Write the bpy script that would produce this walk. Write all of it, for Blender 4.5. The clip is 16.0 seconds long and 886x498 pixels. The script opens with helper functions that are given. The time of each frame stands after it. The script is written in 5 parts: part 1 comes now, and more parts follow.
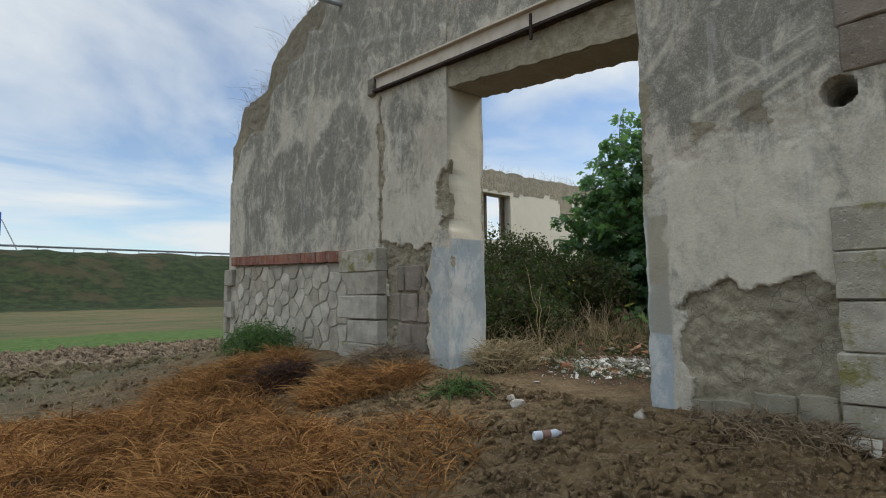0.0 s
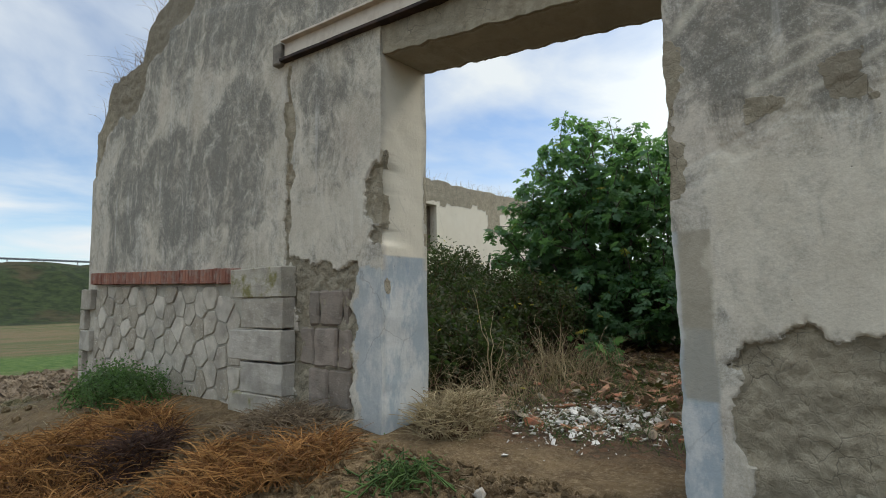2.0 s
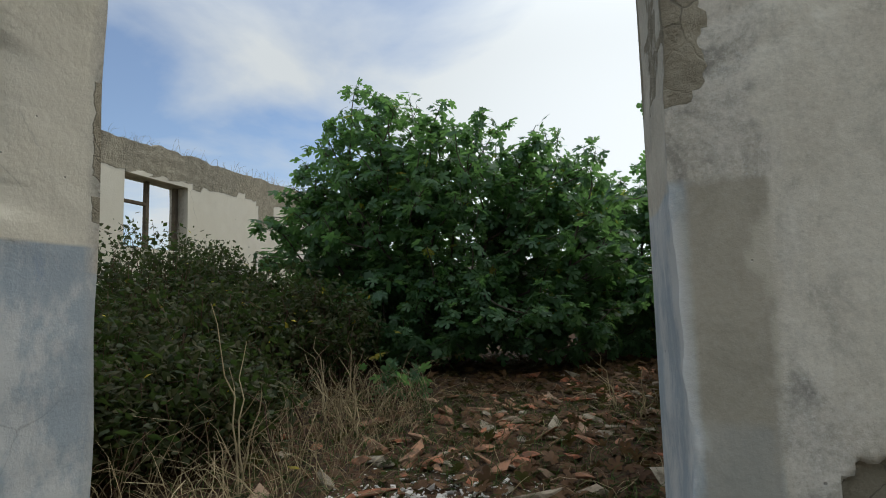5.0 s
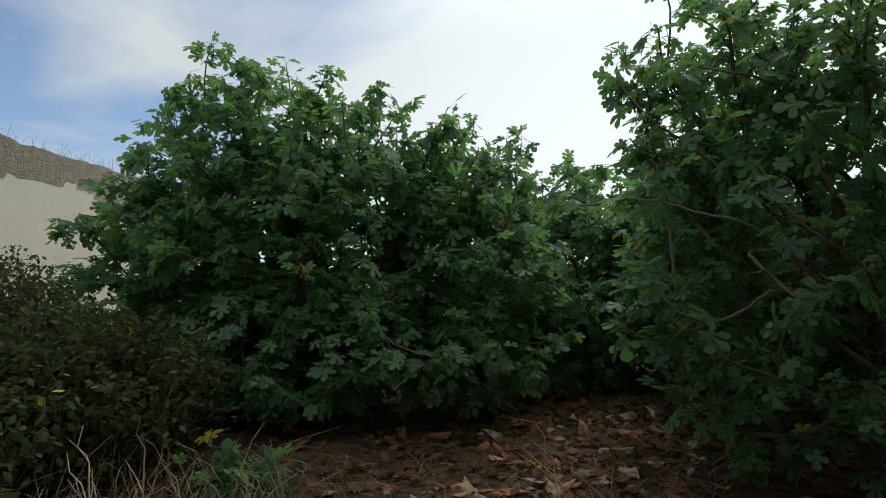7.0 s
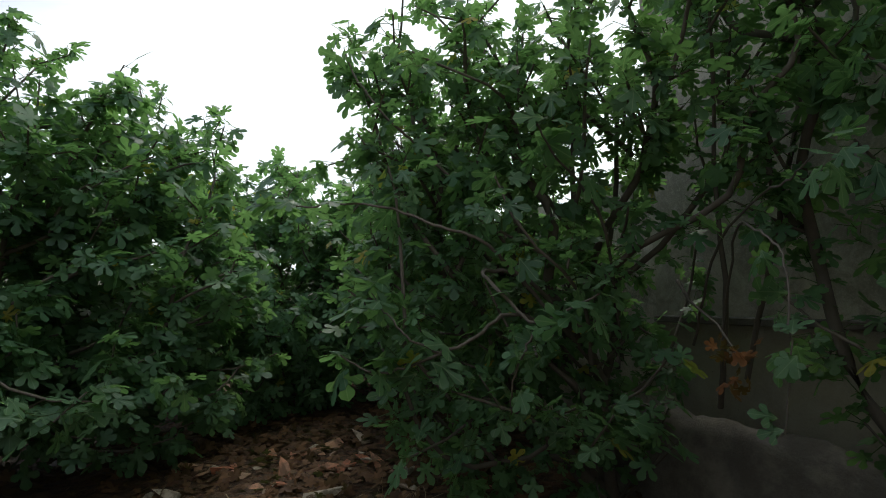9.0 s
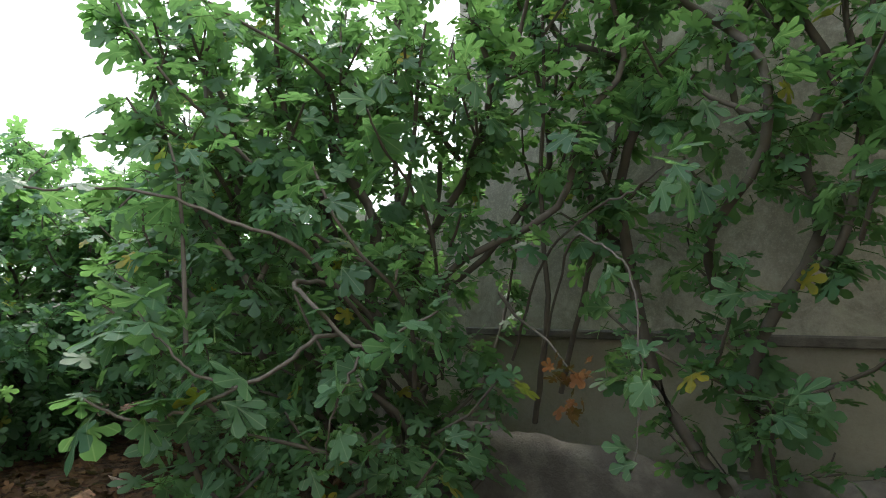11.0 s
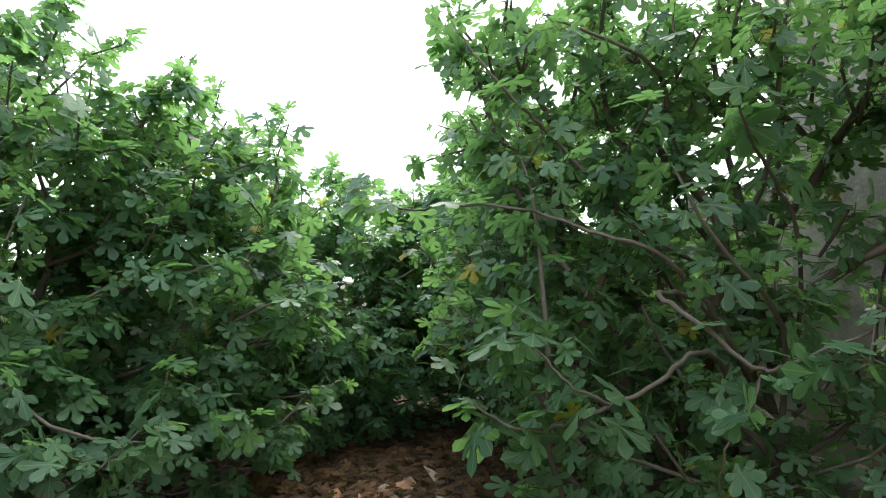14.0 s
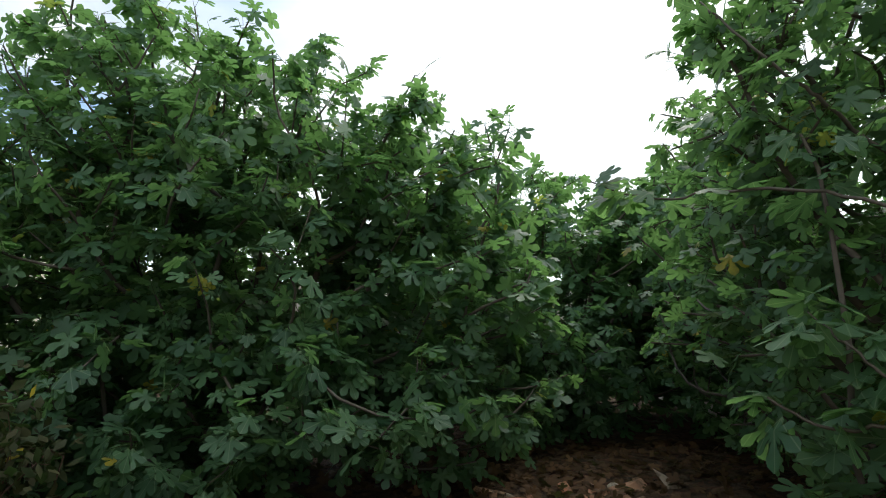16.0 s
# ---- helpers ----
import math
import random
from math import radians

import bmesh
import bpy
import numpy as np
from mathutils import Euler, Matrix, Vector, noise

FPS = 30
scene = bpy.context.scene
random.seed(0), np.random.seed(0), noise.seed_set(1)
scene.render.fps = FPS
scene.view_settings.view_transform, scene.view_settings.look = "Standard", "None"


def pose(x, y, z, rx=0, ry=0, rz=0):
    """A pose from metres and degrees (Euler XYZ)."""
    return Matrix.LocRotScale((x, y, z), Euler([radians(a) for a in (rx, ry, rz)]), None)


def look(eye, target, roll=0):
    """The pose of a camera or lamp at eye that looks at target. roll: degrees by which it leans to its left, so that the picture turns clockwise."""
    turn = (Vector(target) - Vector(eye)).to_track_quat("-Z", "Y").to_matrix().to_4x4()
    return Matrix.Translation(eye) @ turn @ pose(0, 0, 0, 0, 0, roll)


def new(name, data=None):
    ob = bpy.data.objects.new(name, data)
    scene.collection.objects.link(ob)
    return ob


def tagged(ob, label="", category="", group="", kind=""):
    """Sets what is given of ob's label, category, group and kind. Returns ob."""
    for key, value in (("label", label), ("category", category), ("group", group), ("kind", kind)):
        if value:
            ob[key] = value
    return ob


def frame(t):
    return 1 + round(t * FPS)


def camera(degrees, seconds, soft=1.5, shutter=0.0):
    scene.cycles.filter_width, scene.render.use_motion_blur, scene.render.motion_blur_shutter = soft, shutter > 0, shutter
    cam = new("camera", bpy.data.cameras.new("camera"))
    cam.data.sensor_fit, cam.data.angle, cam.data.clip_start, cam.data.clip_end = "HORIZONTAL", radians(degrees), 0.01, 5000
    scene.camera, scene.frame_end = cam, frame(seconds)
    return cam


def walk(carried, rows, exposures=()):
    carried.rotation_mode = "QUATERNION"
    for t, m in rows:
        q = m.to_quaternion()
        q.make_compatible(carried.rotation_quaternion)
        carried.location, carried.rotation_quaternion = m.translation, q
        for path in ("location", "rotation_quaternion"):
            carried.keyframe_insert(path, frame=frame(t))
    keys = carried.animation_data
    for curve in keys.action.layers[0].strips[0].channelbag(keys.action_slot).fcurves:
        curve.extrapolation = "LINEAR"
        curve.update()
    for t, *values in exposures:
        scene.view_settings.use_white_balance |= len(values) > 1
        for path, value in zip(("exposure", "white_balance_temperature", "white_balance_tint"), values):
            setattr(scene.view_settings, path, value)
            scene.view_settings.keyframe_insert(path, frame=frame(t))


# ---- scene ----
cam = camera(77.5, 16.0, soft=1.0)
METRES, EYE, TILT, LEAN, TURN = 8.0, 1.5, 0.0, 0.0, -42.8
EXPOSURES = [(0.0, -0.1), (2.0, 0.0), (3.2, -0.05), (4.5, -0.35), (7.0, -0.35), (9.0, 0.0), (10.0, 0.7), (11.4, 1.8), (12.5, 2.3), (13.5, 1.9), (14.5, 1.1), (15.0, 0.7), (16.0, 0.35)]
ROWS = [
    (0.0, 0.0, 0.0, 0.0, 0.05, 4.39, 0.63),
    (0.5, -0.0115, 0.0632, 0.0065, -3.31, 4.59, 0.69),
    (1.0, -0.0169, 0.1166, 0.0173, -5.02, 4.95, 0.74),
    (1.5, -0.0227, 0.1555, 0.0278, -6.7, 5.32, 0.78),
    (2.0, -0.0193, 0.1955, 0.0262, -9.01, 5.37, 0.81),
    (2.5, -0.0139, 0.2322, 0.026, -10.47, 5.39, 0.89),
    (3.0, -0.0118, 0.2808, 0.0371, -12.97, 5.42, 1.0),
    (3.5, -0.005, 0.3217, 0.0399, -19.46, 5.41, 1.12),
    (4.0, 0.0112, 0.365, 0.0369, -24.15, 5.4, 1.23),
    (4.5, 0.0333, 0.4087, 0.0376, -28.21, 5.36, 1.35),
    (7.0, 0.2073, 0.6345, 0.0823, -41.71, 5.07, 1.58),
    (7.5, 0.2305, 0.6612, 0.0983, -43.96, 5.09, 1.62),
    (8.0, 0.2481, 0.6808, 0.1021, -47.53, 5.18, 1.58),
    (8.5, 0.2618, 0.6916, 0.0981, -60.78, 4.97, 1.57),
    (9.0, 0.2798, 0.6929, 0.094, -71.96, 4.77, 1.64),
    (9.5, 0.2992, 0.6998, 0.0935, -80.21, 4.55, 1.71),
    (10.0, 0.3159, 0.7074, 0.0971, -86.54, 4.51, 1.71),
    (12.5, 0.3502, 0.7266, 0.0995, -94.42, 5.02, 1.59),
    (13.0, 0.3524, 0.7451, 0.0989, -85.79, 5.33, 1.48),
    (13.5, 0.3477, 0.7612, 0.1041, -76.93, 5.8, 1.19),
    (14.0, 0.337, 0.7768, 0.103, -68.89, 6.14, 0.92),
    (14.5, 0.3297, 0.7876, 0.1054, -62.59, 6.24, 0.71),
    (15.0, 0.3228, 0.7929, 0.1029, -58.67, 6.32, 0.58),
    (15.5, 0.3129, 0.7997, 0.0978, -54.98, 6.38, 0.47),
    (16.0, 0.3054, 0.8082, 0.0969, -50.27, 6.54, 0.33),
]
walk(cam, [(t, pose(0, 0, EYE, TILT, LEAN, TURN) @ pose(METRES * x, METRES * y, METRES * z, 90 + pitch, roll, yaw)) for t, x, y, z, yaw, pitch, roll in ROWS],
     exposures=EXPOSURES)

# ---- world and light ----
SUN_AZ, SUN_EL = 115.0, 48.0      # degrees clockwise from +y, degrees up
world = bpy.data.worlds.new("world")
scene.world = world
world.use_nodes = True
wn, wl = world.node_tree.nodes, world.node_tree.links
wn.clear()
w_out = wn.new("ShaderNodeOutputWorld")
w_sky = wn.new("ShaderNodeTexSky")
w_sky.sky_type, w_sky.sun_disc = "NISHITA", False
w_sky.sun_elevation, w_sky.sun_rotation = radians(SUN_EL), radians(SUN_AZ)
w_sky.dust_density, w_sky.ozone_density = 0.1, 3.0
w_bg = wn.new("ShaderNodeBackground")
w_bg.inputs[1].default_value = 0.15
wl.new(w_sky.outputs[0], w_bg.inputs[0])
w_co = wn.new("ShaderNodeTexCoord")
w_sep = wn.new("ShaderNodeSeparateXYZ")
wl.new(w_co.outputs["Generated"], w_sep.inputs[0])


def wmath(op, a, b=None, clamp=False):
    n = wn.new("ShaderNodeMath")
    n.operation, n.use_clamp = op, clamp
    for k, v in enumerate((a, b)):
        if v is None:
            continue
        if isinstance(v, (int, float)):
            n.inputs[k].default_value = v
        else:
            wl.new(v, n.inputs[k])
    return n.outputs[0]


# clouds lie on a flat layer: project the sky's direction onto it
w_h = wmath("ADD", wmath("MAXIMUM", w_sep.outputs[2], 0.0), 0.12)
w_cmb = wn.new("ShaderNodeCombineXYZ")
wl.new(wmath("DIVIDE", w_sep.outputs[0], w_h), w_cmb.inputs[0])
wl.new(wmath("DIVIDE", w_sep.outputs[1], w_h), w_cmb.inputs[1])
w_ns = wn.new("ShaderNodeTexNoise")
w_ns.inputs["Scale"].default_value = 0.75
w_ns.inputs["Detail"].default_value = 7
w_ns.inputs["Roughness"].default_value = 0.52
w_ns.inputs["Distortion"].default_value = 0.5
wl.new(w_cmb.outputs[0], w_ns.inputs["Vector"])
# the cover thickens towards the sun
sx, sy = math.sin(radians(SUN_AZ)), math.cos(radians(SUN_AZ))
w_to = wmath("ADD", wmath("MULTIPLY", w_sep.outputs[0], sx), wmath("MULTIPLY", w_sep.outputs[1], sy))
w_veil = wn.new("ShaderNodeMapRange")
w_veil.interpolation_type = "SMOOTHSTEP"
w_veil.inputs["From Min"].default_value, w_veil.inputs["From Max"].default_value = 0.52, 0.98
wl.new(w_to, w_veil.inputs["Value"])
w_cover = wmath("ADD", wmath("MULTIPLY", w_ns.outputs[0], 4.4), wmath("MULTIPLY", w_veil.outputs[0], 1.3))
w_cover = wmath("MAXIMUM", wmath("ADD", w_cover, -1.66, True), 0.10)
w_cl = wn.new("ShaderNodeBackground")
w_cl.inputs[0].default_value = (0.90, 0.965, 1.0, 1)
# the cloud cover is brightest overhead and towards the hidden sun
w_up = wn.new("ShaderNodeMapRange")
w_up.interpolation_type = "SMOOTHSTEP"
w_up.inputs["From Min"].default_value, w_up.inputs["From Max"].default_value = 0.40, 0.90
w_up.inputs["To Max"].default_value = 1.7
wl.new(w_sep.outputs[2], w_up.inputs["Value"])
wl.new(wmath("ADD", wmath("ADD", wmath("MULTIPLY", w_veil.outputs[0], 0.42), 0.92), w_up.outputs[0]), w_cl.inputs[1])
w_mix = wn.new("ShaderNodeMixShader")
wl.new(w_cover, w_mix.inputs[0])
wl.new(w_bg.outputs[0], w_mix.inputs[1])
wl.new(w_cl.outputs[0], w_mix.inputs[2])
wl.new(w_mix.outputs[0], w_out.inputs[0])

sun = new("sun", bpy.data.lights.new("sun", "SUN"))
sun.data.energy, sun.data.angle, sun.data.color = 1.5, radians(18), (1.0, 0.95, 0.87)
sun_from = Vector((sx * math.cos(radians(SUN_EL)), sy * math.cos(radians(SUN_EL)), math.sin(radians(SUN_EL))))
sun.matrix_world = look(sun_from * 50, (0, 0, 0))


# ---- materials ----
class Mat:
    """A small builder of node materials."""

    def __init__(self, name, rough=0.9):
        self.m = bpy.data.materials.new(name)
        self.m.use_nodes = True
        self.t = self.m.node_tree
        self.b = self.t.nodes["Principled BSDF"]
        self.b.inputs["Roughness"].default_value = rough
        self.b.inputs["Specular IOR Level"].default_value = 0.25
        self.co = self.t.nodes.new("ShaderNodeNewGeometry").outputs["Position"]

    def node(self, kind, **inputs):
        n = self.t.nodes.new("ShaderNode" + kind)
        for k, v in inputs.items():
            self.put(n.inputs[k.replace("_", " ")], v)
        return n

    def put(self, socket, v):
        if isinstance(v, bpy.types.NodeSocket):
            self.t.links.new(v, socket)
        elif isinstance(v, tuple) and len(v) == 3 and socket.type == "RGBA":
            socket.default_value = (*v, 1)
        else:
            socket.default_value = v

    def noise(self, scale, detail=5, rough=0.55, stretch=None, warp=0.0, at=None):
        co = at or self.co
        if stretch:
            mp = self.node("Mapping", Vector=co, Scale=stretch)
            co = mp.outputs[0]
        n = self.node("TexNoise", Vector=co, Scale=scale, Detail=detail, Roughness=rough, Distortion=warp)
        return n.outputs[0]

    def voronoi(self, scale, feature="F1", out="Distance", at=None):
        n = self.node("TexVoronoi", Vector=at or self.co, Scale=scale)
        n.feature = feature
        return n.outputs[out]

    def step(self, v, lo, hi):
        n = self.node("MapRange", Value=v)
        n.interpolation_type = "SMOOTHSTEP"
        n.inputs["From Min"].default_value, n.inputs["From Max"].default_value = lo, hi
        return n.outputs[0]

    def math(self, op, a, b=0.5, clamp=False):
        n = self.t.nodes.new("ShaderNodeMath")
        n.operation, n.use_clamp = op, clamp
        self.put(n.inputs[0], a)
        self.put(n.inputs[1], b)
        return n.outputs[0]

    def mix(self, f, a, b, blend="MIX"):
        n = self.t.nodes.new("ShaderNodeMix")
        n.data_type, n.blend_type = "RGBA", blend
        self.put(n.inputs[0], f)
        self.put(n.inputs[6], a)
        self.put(n.inputs[7], b)
        return n.outputs[2]

    def axis(self, k):
        return self.node("SeparateXYZ", Vector=self.co).outputs[k]

    def attribute(self, name):
        n = self.t.nodes.new("ShaderNodeAttribute")
        n.attribute_name = name
        return n.outputs["Fac"]

    def random(self):
        return self.t.nodes.new("ShaderNodeObjectInfo").outputs["Random"]

    def island(self):
        return self.t.nodes.new("ShaderNodeNewGeometry").outputs["Random Per Island"]

    def done(self, color, bump=None, depth=0.02, strength=0.6, rough=None):
        self.put(self.b.inputs["Base Color"], color)
        if rough is not None:
            self.put(self.b.inputs["Roughness"], rough)
        if bump is not None:
            n = self.node("Bump", Height=bump, Strength=strength, Distance=depth)
            self.t.links.new(n.outputs[0], self.b.inputs["Normal"])
        return self.m


def make_plaster():
    """Old lime plaster, dirty and stained, over bare rubble where the attribute 'bare' is 1; blue-grey wash on the dado at the door."""
    k = Mat("weathered_plaster")
    big, mid, fine = k.noise(0.55, 4, 0.6), k.noise(2.6, 6, 0.62, warp=0.6), k.noise(38, 6, 0.7)
    streak = k.noise(3.0, 5, 0.6, (1, 1, 0.14))
    c = k.mix(k.step(mid, 0.35, 0.68), (0.435, 0.39, 0.31), (0.59, 0.54, 0.44))
    c = k.mix(k.math("MULTIPLY", k.step(streak, 0.45, 0.7), 0.5), c, (0.60, 0.57, 0.50))
    c = k.mix(k.math("MULTIPLY", k.step(k.noise(1.7, 4, 0.5), 0.52, 0.7), 0.45), c, (0.47, 0.40, 0.32))
    # grey-black growth in speckled, streaked masses
    speck = k.noise(19, 9, 0.86)
    grow = k.math("ADD", k.math("MULTIPLY", k.attribute("grime"), 0.60), k.math("MULTIPLY", k.math("SUBTRACT", speck, 0.5), 1.8))
    grow = k.math("ADD", grow, k.math("MULTIPLY", k.math("SUBTRACT", streak, 0.5), 0.9))
    mott = k.noise(13, 9, 0.85)
    blot = k.noise(4.2, 9, 0.74, (1, 1, 0.7), 0.9)
    grow = k.math("ADD", grow, k.math("MULTIPLY", k.math("SUBTRACT", mid, 0.5), 1.2))
    grow = k.math("ADD", grow, k.math("MULTIPLY", k.math("SUBTRACT", blot, 0.5), 2.4))
    c = k.mix(k.math("MULTIPLY", k.step(grow, -0.08, 0.85), 0.85), c, k.mix(speck, (0.054, 0.055, 0.049), (0.19, 0.182, 0.153)))
    c = k.mix(k.math("MULTIPLY", k.step(mott, 0.50, 0.66), 0.38), c, (0.24, 0.23, 0.19))
    c = k.mix(k.math("MULTIPLY", k.step(mott, 0.50, 0.34), 0.30), c, (0.66, 0.63, 0.56))
    grain = k.noise(70, 5, 0.75)
    c = k.mix(k.math("MULTIPLY", k.step(grain, 0.52, 0.66), 0.30), c, (0.20, 0.185, 0.15))
    c = k.mix(k.math("MULTIPLY", k.step(grain, 0.48, 0.36), 0.30), c, (0.70, 0.66, 0.58))
    c = k.mix(k.math("MULTIPLY", k.step(blot, 0.54, 0.70), 0.35), c, (0.24, 0.22, 0.18))
    c = k.mix(k.math("MULTIPLY", k.step(blot, 0.46, 0.32), 0.35), c, (0.66, 0.60, 0.50))
    # washed-out pale runs
    c = k.mix(k.math("MULTIPLY", k.step(k.noise(7, 4, 0.6, (1, 1, 0.1)), 0.60, 0.72), 0.35), c, (0.62, 0.60, 0.55))
    # blue wash with worn patches
    wash = k.attribute("wash")
    worn = k.step(k.noise(3.2, 7, 0.72, (1, 1, 0.55)), 0.44, 0.60)
    blue = k.mix(worn, (0.33, 0.385, 0.42), (0.56, 0.57, 0.55))
    blue = k.mix(k.step(k.noise(6, 5, 0.7, (1, 1, 0.3)), 0.60, 0.72), blue, (0.25, 0.32, 0.40))
    c = k.mix(k.math("MULTIPLY", wash, 0.9), c, blue)
    ochre_or_shade = k.attribute("ochre_or_shade")
    c = k.mix(k.math("MULTIPLY", ochre_or_shade, 0.75), c, k.mix(mid, (0.24, 0.22, 0.165), (0.34, 0.30, 0.22)))
    clean = k.attribute("clean")
    c = k.mix(k.math("MULTIPLY", clean, 0.9), c, k.mix(mid, (0.63, 0.57, 0.44), (0.73, 0.68, 0.56)))
    # bare mortar and rubble
    bare = k.step(k.math("ADD", k.attribute("bare"), k.math("MULTIPLY", k.math("SUBTRACT", k.noise(16, 5, 0.65), 0.5), 0.7)), 0.46, 0.54)
    stones = k.mix(k.voronoi(7.5, out="Color"), (0.27, 0.25, 0.20), (0.37, 0.34, 0.27), "MIX")
    rub = k.mix(k.step(k.noise(9, 6, 0.7), 0.4, 0.62), (0.29, 0.24, 0.155), (0.47, 0.40, 0.275))
    rub = k.mix(0.4, rub, stones)
    rub = k.mix(k.math("MULTIPLY", k.step(big, 0.45, 0.6), 0.4), rub, (0.25, 0.225, 0.17))
    rub = k.mix(k.math("MULTIPLY", k.step(k.attribute("grime"), 0.5, 1.0), 0.45), rub, k.mix(mott, (0.10, 0.085, 0.065), (0.21, 0.18, 0.135)))
    c = k.mix(bare, c, rub)
    # cracks, pinholes
    wob = k.node("VectorMath")
    wob.operation = "MULTIPLY_ADD"
    k.put(wob.inputs[0], k.node("TexNoise", Vector=k.co, Scale=5.0, Detail=4.0).outputs["Color"])
    wob.inputs[1].default_value = (0.16, 0.16, 0.16)
    k.put(wob.inputs[2], k.co)
    edge = k.voronoi(8.5, "DISTANCE_TO_EDGE", at=wob.outputs[0])
    crack = k.step(edge, 0.0, 0.035)
    c = k.mix(k.math("MULTIPLY", k.math("MULTIPLY", k.math("SUBTRACT", 1.0, crack), bare), k.math("MULTIPLY", k.step(k.noise(3.1, 4), 0.46, 0.62), 0.6)), c, (0.10, 0.09, 0.07))
    hair = k.math("MULTIPLY", k.math("SUBTRACT", 1.0, k.step(k.voronoi(0.9, "DISTANCE_TO_EDGE", at=wob.outputs[0]), 0.0, 0.006)), k.step(big, 0.48, 0.58))
    c = k.mix(k.math("MULTIPLY", hair, 0.35), c, (0.12, 0.11, 0.09))
    dots = k.step(k.voronoi(9.0), 0.03, 0.05)
    c = k.mix(k.math("MULTIPLY", k.math("SUBTRACT", 1.0, dots), 0.6), c, (0.1, 0.09, 0.08))
    h = k.math("ADD", k.math("MULTIPLY", fine, 0.28), k.math("MULTIPLY", k.noise(5, 7, 0.6), 0.45))
    h = k.math("ADD", h, k.math("MULTIPLY", dots, 0.4))
    rough_h = k.math("MULTIPLY", k.math("ADD", k.noise(22, 8, 0.75), k.noise(7, 5, 0.6)), k.math("MULTIPLY", bare, 4.2))
    rough_h = k.math("ADD", rough_h, k.math("MULTIPLY", k.math("MULTIPLY", crack, bare), 0.6))
    return k.done(c, k.math("ADD", h, rough_h), 0.018, 0.6)


def make_stone(name, a, b, moss=0.0, scale=1.0):
    k = Mat(name)
    r = k.random()
    c = k.mix(r, a, b)
    c = k.mix(k.math("MULTIPLY", k.step(k.noise(6 * scale, 6, 0.65), 0.42, 0.66), 0.55), c, tuple(x * 0.62 for x in a))
    c = k.mix(k.math("MULTIPLY", k.step(k.noise(24 * scale, 4, 0.7), 0.5, 0.68), 0.4), c, tuple(min(1, x * 1.35) for x in b))
    c = k.mix(k.math("MULTIPLY", k.step(k.noise(2.1, 3), 0.5, 0.62), 0.35), c, (0.22, 0.2, 0.17))
    if moss:
        c = k.mix(k.math("MULTIPLY", k.step(k.noise(3.3, 6, 0.7), 0.5, 0.64), moss), c, (0.19, 0.175, 0.055))
    pit = k.step(k.voronoi(34 * scale), 0.1, 0.35)
    h = k.math("ADD", k.noise(30 * scale, 7, 0.7), k.math("MULTIPLY", pit, 0.35))
    return k.done(c, h, 0.012, 0.7)


def make_brick():
    k = Mat("red_brick")
    c = k.mix(k.random(), (0.20, 0.085, 0.06), (0.33, 0.15, 0.10))
    c = k.mix(k.math("MULTIPLY", k.step(k.noise(9, 5, 0.7), 0.45, 0.65), 0.55), c, (0.30, 0.25, 0.21))
    return k.done(c, k.noise(60, 6, 0.7), 0.006, 0.6)


def make_rubble():
    k = Mat("broken_tile_and_brick")
    r = k.random()
    c = k.mix(k.step(r, 0.1, 0.5), (0.37, 0.135, 0.07), (0.40, 0.22, 0.13))
    c = k.mix(k.step(r, 0.52, 0.80), c, (0.36, 0.31, 0.23))
    c = k.mix(k.math("MULTIPLY", k.step(k.noise(11, 5, 0.7), 0.42, 0.62), 0.75), c, (0.09, 0.068, 0.044))
    return k.done(c, k.noise(50, 6, 0.7), 0.008, 0.6)


